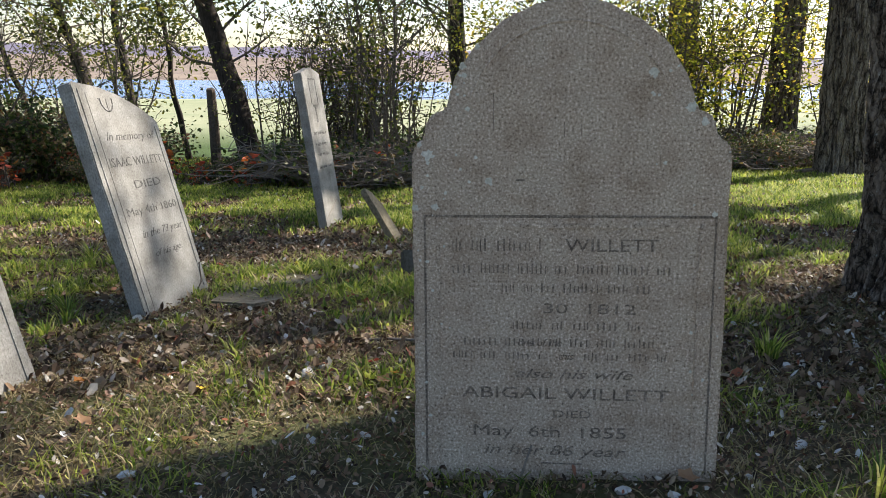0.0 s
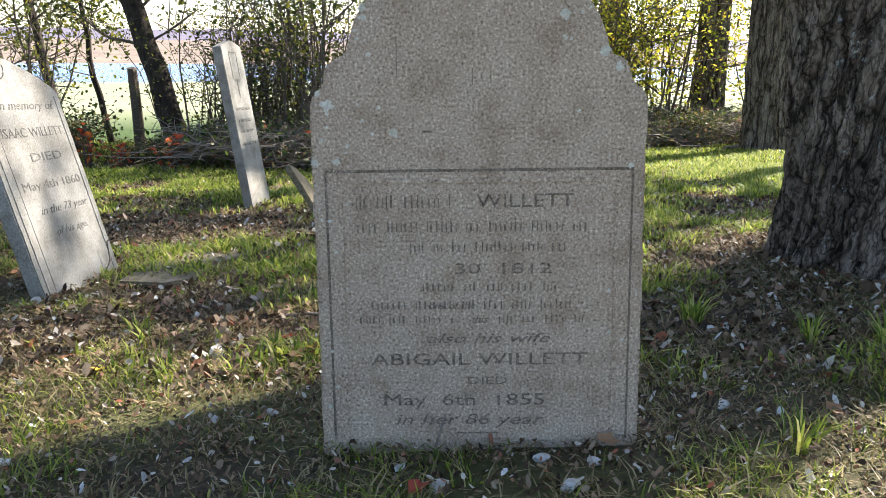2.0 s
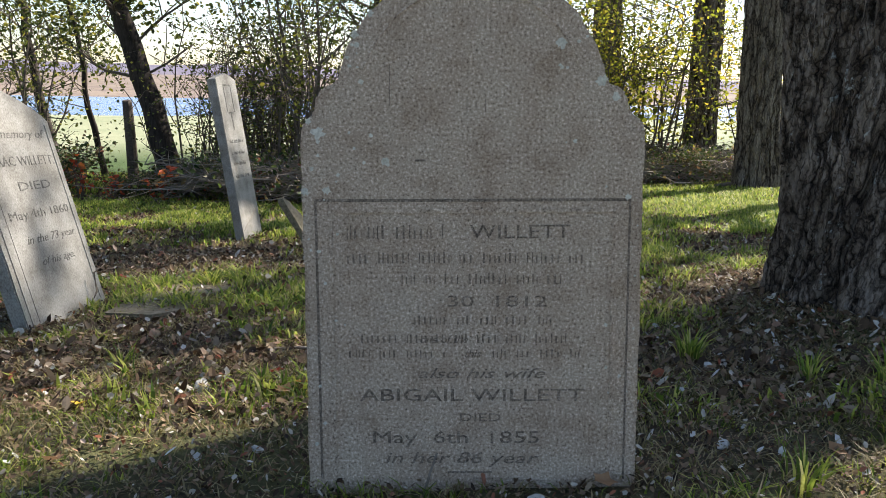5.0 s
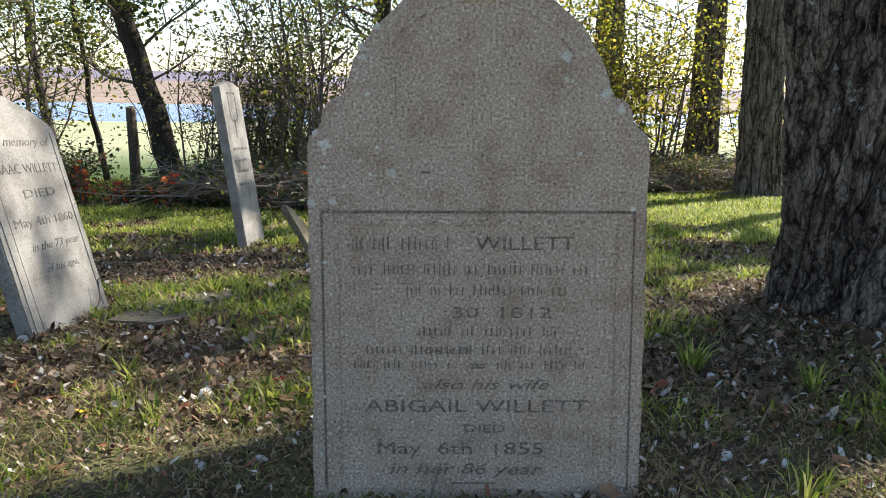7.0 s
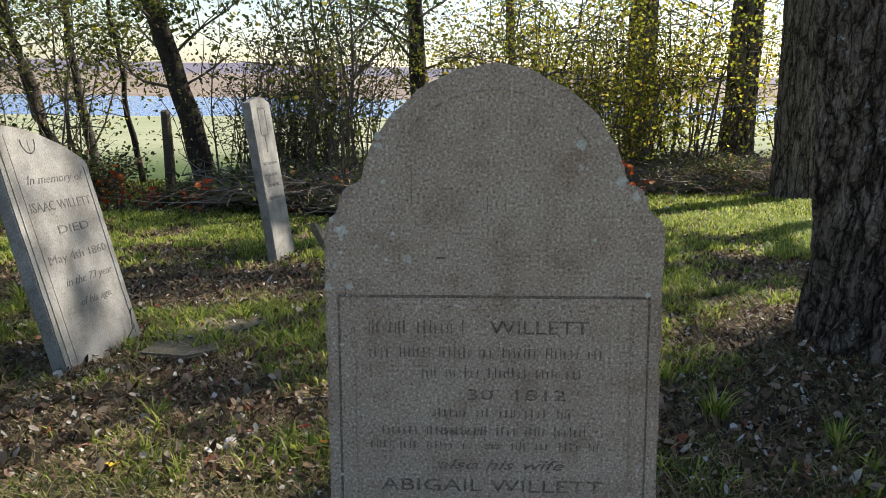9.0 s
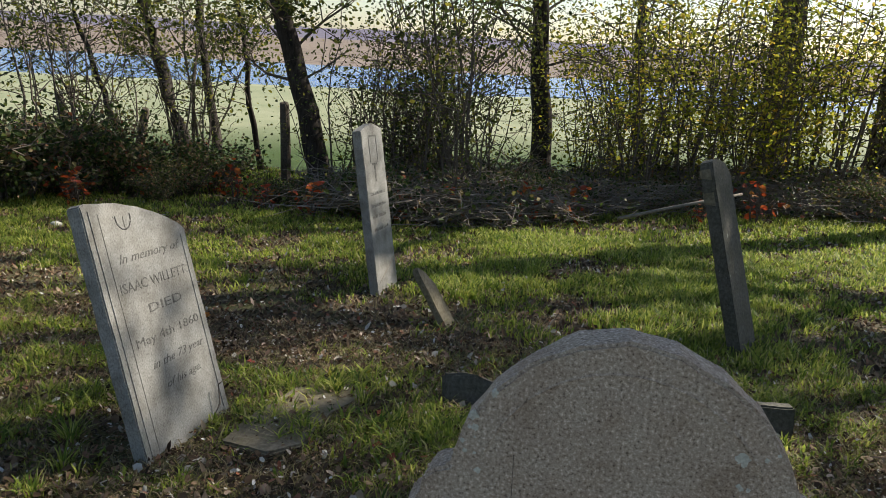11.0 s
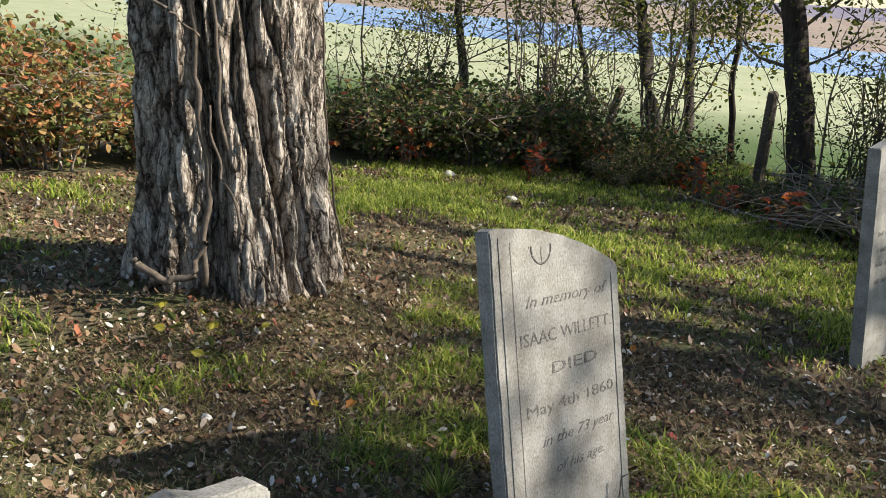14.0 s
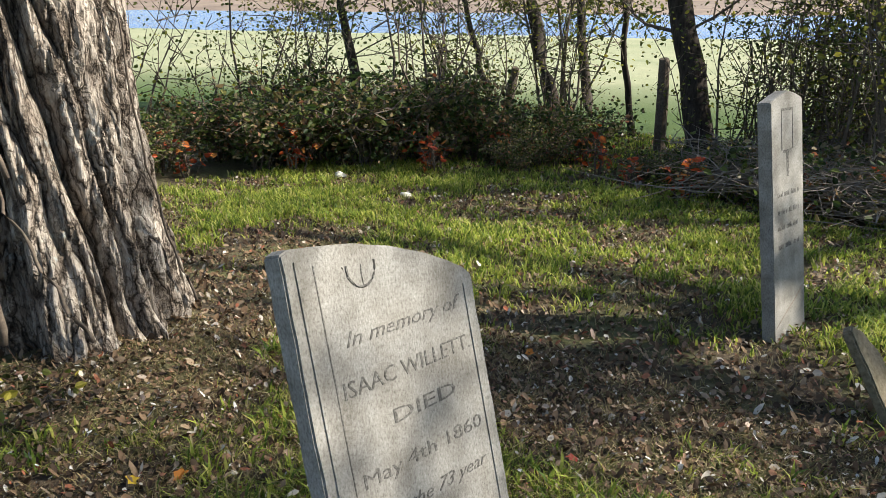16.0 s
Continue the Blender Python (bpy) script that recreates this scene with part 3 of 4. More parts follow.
def big_trunk(bd, x, y, r, height, flare, flutes, depth, lean=(0, 0), seed=0, sides=150, rings=110, twist=0.0, rough=0.02, furrows=20, plates=0.03, root=1.6):
    """Fluted, furrowed trunk with root flare."""
    z0 = ground_z(x, y) - 0.25
    vs = []
    for j in range(rings + 1):
        h = height * (j / rings) ** 1.5
        rr = r * (1 - 0.035 * h) + flare * math.exp(-max(0, h - 0.2) / 0.38)
        for i in range(sides):
            a = 2 * math.pi * i / sides
            aa = a + twist * h
            ca, sa = math.cos(aa), math.sin(aa)
            warp = 1.3 * noise.noise((ca * 1.6, sa * 1.6, h * 0.55 + seed)) + 0.45 * noise.noise((ca * 4.0, sa * 4.0, h * 1.2 + seed))
            lobe = abs(math.sin(flutes * aa / 2 + 1.6 * warp)) ** 0.6 - 0.72
            split = noise.noise((ca * 3.0, sa * 3.0, h * 1.7 + seed + 4))
            plate = abs(math.sin(furrows * aa / 2 + 3.4 * warp + 2.4 * split)) ** 0.6 - 0.7
            k = abs(noise.noise((ca * r * 22, sa * r * 22, h * 2.6 + seed)))
            m = noise.noise((ca * r * 55, sa * r * 55, h * 16 + seed))
            grow = 1 + root * math.exp(-h / 0.4)
            ridge = lobe * depth * grow + plate * plates * (0.75 + 0.5 * split) + (k - 0.2) * rough * 1.8 + m * rough * 0.35
            q = rr + ridge
            vs.append((x + lean[0] * h + math.cos(a) * q, y + lean[1] * h + math.sin(a) * q, z0 + h))
    fs = [(j * sides + i, j * sides + (i + 1) % sides, (j + 1) * sides + (i + 1) % sides, (j + 1) * sides + i) for j in range(rings) for i in range(sides)]
    bd.add(vs, fs)
    return Vector((x + lean[0] * height, y + lean[1] * height, z0 + height))


def limb_system(wood, tips, start, direction, length, radius, depth):
    pts, rad, p, d = [start], [radius], Vector(start), Vector(direction).normalized()
    n = 5
    for k in range(n):
        d = (d + Vector((random.gauss(0, 0.16), random.gauss(0, 0.16), random.gauss(0.04, 0.1)))).normalized()
        p = p + d * length / n
        pts.append(p.copy())
        rad.append(radius * (1 - 0.62 * (k + 1) / n))
    wood.tube(pts, rad, 7 if depth > 1 else 4)
    if depth == 0:
        tips += pts[2:]
        return
    for k in range(2, n + 1):
        for _ in range(2 if depth > 1 else 1):
            e = (d + Vector((random.gauss(0, 0.75), random.gauss(0, 0.75), random.gauss(0.15, 0.4)))).normalized()
            limb_system(wood, tips, pts[k], e, length * random.uniform(0.45, 0.68), rad[k] * 0.55, depth - 1)


def crown(parent, top, radius, spread_len, count, leaf_n, mat, bark, leaf=0.11, share=0.22):
    wood, tips = Build(), []
    for k in range(count):
        a = 6.283 * k / count + random.uniform(-0.4, 0.4)
        limb_system(wood, tips, top - Vector((0, 0, random.uniform(0, 1.0))), (math.cos(a), math.sin(a), random.uniform(0.7, 1.3)), spread_len * random.uniform(0.8, 1.2), radius * 0.5, 2)
    part("branching", wood, bark, parent, smooth=True)
    lv = Build()
    tips = random.sample(tips, max(1, int(len(tips) * share)))
    for _ in range(leaf_n):
        p = random.choice(tips) + Vector((random.gauss(0, 0.24), random.gauss(0, 0.24), random.gauss(0, 0.2)))
        lv.leaf(p, leaf * random.uniform(0.7, 1.4), 0.6, -0.2)
    part("crown", lv, mat, parent)


def vine(parent, x, y, r, a0, pts, rad):
    """Woody vine on a trunk: (height, turn from a0, offset)."""
    z0 = ground_z(x, y)
    bd = Build()
    path = []
    for (h0, t0, o0), (h1, t1, o1) in zip(pts, pts[1:]):
        for k in range(8):
            u = k / 8
            h, t, o = h0 + (h1 - h0) * u, t0 + (t1 - t0) * u + 0.02 * math.sin(h0 * 9 + k), o0 + (o1 - o0) * u
            q = r + o
            path.append((x + math.cos(a0 + t) * q, y + math.sin(a0 + t) * q, z0 + h))
    bd.tube(path, [rad * (1 - 0.4 * i / len(path)) for i in range(len(path))], 6, 0.12)
    part("vine", bd, M_TWIG, parent, "woody brown vine climbing the bark", True)


random.seed(11)
tree = tagged(new("tree"), "massive old tree, pale furrowed bark with climbing vines", "tree", "trees")
bd = Build()
top = big_trunk(bd, -5.11, 2.3, 0.55, 7.5, 0.1, 9, 0.15, (-0.02, 0.0), 3.0, 440, 280, 0.05, 0.04, 24, 0.1, 1.2)
part("trunk", bd, M_BARK_PALE, tree, "pale furrowed trunk with root flare")
FACE1 = math.atan2(-2.4, 4.5)
for pts, rad in (([(0.1, -0.25, 0.16), (0.7, -0.2, 0.1), (1.3, -0.28, 0.09), (2.0, -0.33, 0.08), (2.8, -0.4, 0.08), (5.0, -0.3, 0.08)], 0.022),
                 ([(0.9, -0.05, 0.1), (1.5, -0.12, 0.1), (2.2, -0.14, 0.1), (3.4, -0.22, 0.08)], 0.013),
                 ([(0.05, 0.3, 0.2), (0.4, 0.12, 0.15), (0.8, -0.1, 0.12), (1.2, -0.2, 0.1)], 0.012),
                 ([(0.25, -0.75, 0.28), (0.14, -0.5, 0.26), (0.18, -0.3, 0.22), (0.4, -0.22, 0.14)], 0.026),
                 ([(0.0, 1.3, 0.25), (0.4, 1.2, 0.16), (0.9, 1.05, 0.12), (1.8, 1.0, 0.08)], 0.009),
                 ([(1.7, -0.62, 0.14), (1.62, -0.4, 0.16), (1.5, -0.2, 0.15)], 0.011)):
    vine(tree, -5.12, 2.27, 0.55, FACE1, pts, rad)
crown(tree, top, 0.4, 4.2, 6, 3500, L_CANOPY, M_BARK_DARK)

tree = tagged(new("tree"), "thick old tree with rough grey lichen-patched bark", "tree", "trees")
bd = Build()
top = big_trunk(bd, 2.44, 2.14, 0.63, 7.5, 0.13, 10, 0.055, (-0.16, 0.0), 17.0, 340, 220, -0.35, 0.035, 38, 0.05, 2.2)
part("trunk", bd, M_BARK_GREY, tree, "grey bark trunk patched with lichen")
FACE2 = math.atan2(-4.0, -2.5)
vine(tree, 2.44, 2.14, 0.66, FACE2, [(0.0, 0.35, 0.2), (0.6, 0.2, 0.1), (1.2, 0.0, 0.08), (1.8, -0.2, 0.08), (2.6, -0.35, 0.08)], 0.02)
vine(tree, 2.44, 2.14, 0.66, FACE2, [(0.1, 0.15, 0.2), (0.7, 0.05, 0.1), (1.3, 0.25, 0.08), (1.9, -0.1, 0.08), (2.6, -0.2, 0.08)], 0.007)
crown(tree, top, 0.4, 6.0, 8, 8000, L_CANOPY, M_BARK_DARK)

for x, y, r, lean, leaves, name in ((5.93, 13.4, 0.39, (-0.06, -0.02), 350, "r1"), (6.05, 17.4, 0.38, (-0.02, 0), 200, "r2"), (3.9, 18.5, 0.38, (-0.03, 0), 200, "r3")):
    tree = tagged(new("tree"), "tall straight tree with ridged brown bark", "tree", "trees")
    bd = Build()
    top = big_trunk(bd, x, y, r, 9.0, 0.1, 6, 0.03, lean, x * 3, 200, 110, 0.0, 0.03, 22, 0.06)
    part("trunk", bd, M_BARK_RIDGE, tree)
    crown(tree, top, 0.3, 3.0, 5, leaves, L_YELLOW, M_BARK_DARK)

# two unseen trees beyond the old tree, placed so their crowns dapple the yard
for x, y, tall, leaves, share in ((9.6, 11.2, 7.2, 2600, 0.1), (11.0, 14.8, 9.8, 2600, 0.07)):
    tree = tagged(new("tree"), "tall leafy tree out of view, placed to shade the burial ground", "tree", "trees")
    bd = Build()
    top = big_trunk(bd, x, y, 0.36, tall, 0.1, 6, 0.03, (0, 0), x, 90, 50, 0.0, 0.02, 26, 0.035)
    part("trunk", bd, M_BARK_RIDGE, tree)
    crown(tree, top, 0.3, 4.0, 6, leaves, L_CANOPY, M_BARK_DARK, 0.15, share)


def leaning_tree(x, y, r, lean, height, leaves, back=0.0, seed=0):
    random.seed(seed)
    tree = tagged(new("tree"), "slender dark-barked tree leaning over the fence line", "tree", "leaning trees")
    wood, tips = Build(), []
    z0 = ground_z(x, y) - 0.2
    n = 14
    pts = [Vector((x + lean * height * (k / n) ** 0.9 + random.gauss(0, 0.03), y + back * height * k / n + random.gauss(0, 0.03), z0 + height * k / n)) for k in range(n + 1)]
    wood.tube(pts, [r * (1.25 if k == 0 else 1 - 0.6 * k / n) for k in range(n + 1)], 12, 0.08)
    part("trunk", wood, M_BARK_DARK, tree, smooth=True)
    twigs = Build()
    for k in range(4, n + 1):
        for _ in range(2):
            a = random.uniform(0, 6.283)
            limb_system(twigs, tips, pts[k], (math.cos(a), math.sin(a), random.uniform(0.0, 0.9)), random.uniform(1.0, 2.3), r * 0.15, 2 if _ else 1)
    part("twig_tangle", twigs, M_TWIG, tree)
    lv = Build()
    for _ in range(leaves):
        p = random.choice(tips) + Vector((random.gauss(0, 0.15), random.gauss(0, 0.15), random.gauss(0, 0.15)))
        lv.leaf(p, random.uniform(0.06, 0.125), 0.6, -0.2)
    part("crown", lv, L_OLIVE, tree)
    return tree


leaning_tree(-9.3, 15.0, 0.18, -0.42, 7, 6800, 0.2, seed=1)
leaning_tree(-9.1, 15.9, 0.12, -0.26, 6.5, 4600, 0.25, seed=2)
leaning_tree(-5.0, 12.3, 0.23, -0.31, 7.5, 7000, 0.1, seed=3)
leaning_tree(-1.4, 16.6, 0.26, -0.09, 7.5, 3800, seed=4)
leaning_tree(-13.5, 13.2, 0.13, -0.2, 5, 3600, seed=5)
leaning_tree(0.9, 19.0, 0.16, -0.1, 7, 3000, seed=6)
leaning_tree(-10.2, 14.0, 0.08, -0.5, 4.5, 1100, 0.2, seed=9)
leaning_tree(-7.2, 14.0, 0.07, -0.12, 5.5, 900, seed=8)

# ---- fence posts ----
for x, y, h, tilt in ((-6.12, 12.85, 1.55, -2), (-10.3, 14.3, 1.15, 12), (-13.2, 15.8, 1.2, -8)):
    post = tagged(new("fence_post"), "weathered dark wooden fence post among brambles", "fence post", "fence posts")
    bd = Build()
    bd.tube([(0, 0, -0.3), (0, 0, 0.3), (0.01, 0, 0.8), (0.0, 0.01, h - 0.04), (0, 0, h)], [0.1, 0.1, 0.095, 0.088, 0.07], 10, 0.1)
    part("post", bd, M_TWIG, post)
    post.matrix_world = pose(x, y, ground_z(x, y), 0, tilt, 0)

# ---- shrubs ----
EDGE = [(-10.5, -1.0), (-9.9, 3.3), (-9.6, 6.3), (-8.2, 8.6), (-6.0, 9.9), (-3.5, 9.2), (-1.7, 9.5), (0.5, 11.6), (3.6, 12.9), (5.1, 13.6), (8.0, 15.5), (13.0, 17.5)]


def on_edge(u):
    k = min(int(u * (len(EDGE) - 1)), len(EDGE) - 2)
    f = u * (len(EDGE) - 1) - k
    (a, b), (c, d) = EDGE[k], EDGE[k + 1]
    out = Vector((-(d - b), c - a, 0)).normalized()
    return Vector((a + (c - a) * f, b + (d - b) * f, 0)), out


def shrub(name, label, group, stems, height, width, leaves, leaf, mat, wood_mat, low=0.1, arch=0.35, droop=0.0, seed=0):
    random.seed(seed)
    root = tagged(new(name), label, "shrub", group)
    wood, tips = Build(), []
    for _ in range(stems):
        a, out = random.uniform(0, 6.283), random.uniform(0.2, 1.0) * width
        base = Vector((math.cos(a) * out * 0.35, math.sin(a) * out * 0.35, -0.08))
        h = height * random.uniform(0.55, 1.05)
        pts = []
        off = Vector((0, 0, 0))
        for k in range(7):
            t = k / 6
            off += Vector((random.gauss(0, 0.035), random.gauss(0, 0.035), 0)) * height * 0.6
            pts.append(base + off + Vector((math.cos(a) * out * t ** 1.6, math.sin(a) * out * t ** 1.6, h * (t - droop * t ** 3))))
        r0 = random.uniform(0.006, 0.014) * (1 + height / 3)
        wood.tube(pts, [r0 * (1 - 0.75 * k / 6) for k in range(7)], 4)
        tips += [p for p in pts if p.z > low]
        for k in range(2, 7):
            for _ in range(2):
                e = Vector((random.gauss(0, arch), random.gauss(0, arch), random.gauss(0.15, 0.2))) * height * 0.35
                q = [pts[k], pts[k] + e * 0.5 + Vector((random.gauss(0, 0.05), random.gauss(0, 0.05), random.gauss(0, 0.05))) * height * 0.5, pts[k] + e]
                wood.tube(q, [r0 * 0.45, r0 * 0.35, r0 * 0.15], 3)
                tips += [q[1], q[2], (q[1] + q[2]) / 2]
    tagged(part("twig_tangle", wood, wood_mat, root), kind="stuff")
    lv = Build()
    s = 0.05 * height + 0.03
    for _ in range(leaves):
        p = random.choice(tips) + Vector((random.gauss(0, s), random.gauss(0, s), random.gauss(0, s)))
        if p.z > 0.0:
            lv.leaf(p, leaf * random.uniform(0.6, 1.4), 0.7, 0.0)
    tagged(part("foliage", lv, mat, root), kind="stuff")
    return root


KINDS = {
    "bramble": [shrub("bramble", "dense dark green bramble thicket with browning leaves", "brambles", 34, 1.45, 0.85, 2300, 0.072, L_BRAMBLE, M_TWIG, 0.05, 0.4, 0.3, 50 + k) for k in range(3)],
    "sapling": [shrub("sapling", "thin many-stemmed sapling with sparse olive leaves", "saplings", 5, 4.4, 1.3, 1050, 0.066, L_OLIVE, M_TWIG, 0.9, 0.32, 0.0, 60 + k) for k in range(3)],
    "yellow": [shrub("shrub", "tall shrub with backlit yellow-green leaves", "yellow shrubs", 7, 4.0, 1.3, 1500, 0.075, L_YELLOW, M_TWIG, 0.7, 0.5, 0.0, 70 + k) for k in range(2)],
    "stemmy": [shrub("sapling", "thin bare-stemmed sapling with few dark leaves", "bare saplings", 7, 3.2, 1.0, 190, 0.06, L_OLIVE, M_TWIG, 0.5, 0.3, 0.0, 65 + k) for k in range(3)],
    "weed": [shrub("weed", "small green broad-leaved weed at the tree base", "weeds", 9, 0.16, 0.2, 40, 0.055, L_OLIVE, M_TWIG, 0.03, 0.3, 0.2, 66)],
    "red": [shrub("vine_clump", "low clump of bright red autumn leaves", "red vines", 6, 0.75, 0.35, 30, 0.12, L_RED, M_TWIG, 0.1, 0.4, 0.2, 80)],
    "bare": [shrub("brush", "tangled heap of bare grey-brown branches", "brush piles", 50, 1.15, 1.1, 420, 0.075, L_BRAMBLE, M_DEADWOOD, 0.0, 0.9, 0.6, 90 + k) for k in range(2)],
    "tan": [shrub("vine_thicket", "sunlit thicket of orange, tan and green vine leaves", "vine thickets", 30, 2.0, 0.9, 2600, 0.09, foliage("mixed_vine_leaves", [(0.0, (0.08, 0.12, 0.03)), (0.4, (0.2, 0.2, 0.06)), (0.7, (0.38, 0.24, 0.1)), (1.0, (0.42, 0.13, 0.05))], 0.4), M_DEADWOOD, 0.05, 0.4, 0.25, 95)],
}
USED = set()


def plant(kind, x, y, scale, turn):
    src = KINDS[kind][random.randrange(len(KINDS[kind]))]
    m = pose(x, y, ground_z(x, y), random.uniform(-4, 4), random.uniform(-4, 4), turn) @ Matrix.Diagonal((scale, scale, scale * random.uniform(0.85, 1.15), 1))
    if src.name not in USED:
        USED.add(src.name)
        src.matrix_world = m
        return
    ob = copy_thing(src, m)
    ob.matrix_world = m


random.seed(5)
for k in range(74):
    u = (k + random.random()) / 74
    p, out = on_edge(u)
    x = p.x
    q = p + out * random.uniform(0.55, 1.9)
    if 1.1 < u * 11 < 5.3 or random.random() < 0.35:
        plant("bramble", q.x, q.y, (0.45 + 1.0 * abs(math.sin(u * 17.0 + 0.6)) * random.uniform(0.5, 1.15)) * (0.95 if q.x < -6 else 0.4), random.uniform(0, 360))
    for _ in range(1 if x > -4.5 else 0):
        q = p + out * random.uniform(0.9, 2.4)
        plant("bare", q.x, q.y, random.uniform(0.65, 1.2), random.uniform(0, 360))
for k in range(26):
    p, out = on_edge(0.16 + 0.84 * (k + random.random()) / 26)
    q = p + out * random.uniform(1.8, 5.0)
    plant("sapling", q.x, q.y, random.uniform(0.7, 1.25), random.uniform(0, 360))
for x, y, s in ((0.6, 13.4, 0.9), (1.8, 14.2, 1.0), (2.9, 14.6, 1.1), (4.1, 15.4, 1.15), (5.0, 17.0, 1.2), (1.0, 16.5, 1.2), (-0.4, 14.4, 0.8), (3.4, 17.5, 1.2), (7.5, 18.0, 1.2), (2.2, 19.0, 1.3)):
    plant("yellow", x, y, s, random.uniform(0, 360))
for x, y in ((-6.05, 10.6), (-6.6, 10.9), (-2.9, 9.9), (-2.3, 10.2), (-0.5, 11.2), (-8.3, 9.4), (-10.0, 6.3), (-9.9, 5.4), (-7.4, 10.2), (-7.9, 9.0), (-9.3, 7.6), (-5.3, 10.1), (-1.2, 10.6), (1.6, 12.2), (2.6, 12.6), (-4.4, 9.7)):
    plant("red", x, y, random.uniform(0.8, 1.2), random.uniform(0, 360))
for k in range(26):
    p, out = on_edge(0.12 + 0.6 * (k + random.random()) / 26)
    q = p + out * random.uniform(1.2, 4.0)
    plant("stemmy", q.x, q.y, random.uniform(0.6, 1.15), random.uniform(0, 360))
for k in range(20):
    p, out = on_edge(0.5 + 0.36 * (k + random.random()) / 20)
    q = p + out * random.uniform(1.6, 3.8)
    plant("bare" if k % 3 else "bramble", q.x, q.y, random.uniform(0.8, 1.35) if k % 3 else random.uniform(0.4, 0.65), random.uniform(0, 360))
for x, y in ((-4.35, 1.75), (-4.2, 1.95), (-4.5, 1.5), (-4.15, 1.6), (0.35, 3.2), (-1.45, 2.95)):
    plant("weed", x, y, random.uniform(0.8, 1.2), random.uniform(0, 360))
for k in range(9):
    plant("tan", -10.3 + random.uniform(-1.6, 0.4), 0.2 + 0.45 * k + random.uniform(-0.2, 0.2), random.uniform(0.7, 1.1), random.uniform(0, 360))

# ---- grass and litter ----


def patchy(x, y):
    """0 bare litter to 1 thick grass."""
    g = 0.48 + 0.85 * noise.noise((x * 0.6, y * 0.6, 5)) + 0.75 * noise.noise((x * 1.9, y * 1.9, 8)) + 0.3 * noise.noise((x * 5, y * 5, 2))
    g += 0.28 * min(1, max(-1, (y - 4.0) / 3)) + 0.2 * min(1, max(-1, (x - 1.0) / 3)) * (y > 2.5)
    if -2.0 < x < 1.6 and y < 2.0:
        g -= 0.06
    for tx, ty in ((-5.12, 2.27), (2.44, 2.14)):
        if math.hypot(x - tx, y - ty) < 1.25:
            g -= 0.5
    return min(1, max(0, g))


def blades(name, count, mat, hmin, hmax, label, want, region, seed, lie=0.35, wide=1.0):
    rnd = random.Random(seed)
    vs, fs = [], []
    n = 0
    while n < count:
        x, y = rnd.uniform(region[0], region[1]), rnd.uniform(region[2], region[3])
        if rnd.random() > want(x, y):
            continue
        z, lush = ground_z(x, y) - 0.006, patchy(x, y)
        for _ in range(rnd.randint(3, 6)):
            px, py = x + rnd.gauss(0, 0.018), y + rnd.gauss(0, 0.018)
            a, h = rnd.uniform(0, 6.283), rnd.uniform(hmin, hmax) * (0.55 + 0.65 * lush) * (1.0 if y > -1.0 else 0.5)
            bend, w = rnd.uniform(0.1, 1.0) * h * lie * 2, rnd.uniform(0.0022, 0.0045) * wide
            dx, dy = math.cos(a), math.sin(a)
            sx, sy = -dy * w, dx * w
            k = len(vs)
            vs += [(px - sx, py - sy, z), (px + sx, py + sy, z), (px + dx * bend * 0.35 + sx * 0.8, py + dy * bend * 0.35 + sy * 0.8, z + h * 0.6),
                   (px + dx * bend * 0.35 - sx * 0.8, py + dy * bend * 0.35 - sy * 0.8, z + h * 0.6), (px + dx * bend, py + dy * bend, z + h * rnd.uniform(0.75, 1.0))]
            fs += [(k, k + 1, k + 2, k + 3), (k + 3, k + 2, k + 4)]
            n += 1
    me = bpy.data.meshes.new(name)
    me.from_pydata(vs, [], fs)
    me.materials.append(mat)
    return tagged(new(name, me), label, "grass", kind="stuff")


BEHIND = (-6.5, 5.0, -4.5, -1.2)
NEAR, MID, FAR = (-4.6, 3.6, -1.2, 4.2), (-9.5, 6.0, 0.5, 9.5), (-9.8, 9.0, 6.0, 14.5)
blades("grass", 75000, G_GREEN, 0.02, 0.075, "short green grass blades among leaf litter", lambda x, y: patchy(x, y) ** 2.2, NEAR, 1, 0.85, 0.75)
blades("grass", 110000, G_GREEN, 0.04, 0.12, "green lawn grass in patches", lambda x, y: patchy(x, y) ** 2.0, MID, 2, 0.6, 1.9)
blades("grass", 85000, G_GREEN, 0.05, 0.13, "sunlit yellow-green lawn grass", lambda x, y: 0.15 + patchy(x, y), FAR, 3, 0.5, 3.0)
blades("grass", 110000, G_STRAW, 0.02, 0.075, "dry straw-coloured grass lying flat", lambda x, y: 1.05 - 0.6 * patchy(x, y), NEAR, 4, 1.2, 0.75)
blades("grass", 60000, G_STRAW, 0.03, 0.09, "dry straw-coloured grass", lambda x, y: 1.05 - 0.6 * patchy(x, y), MID, 5, 0.9)

blades("grass", 22000, G_GREEN, 0.02, 0.05, "short grass behind the headstones", lambda x, y: patchy(x, y) ** 1.5, BEHIND, 6, 0.7, 2.0)


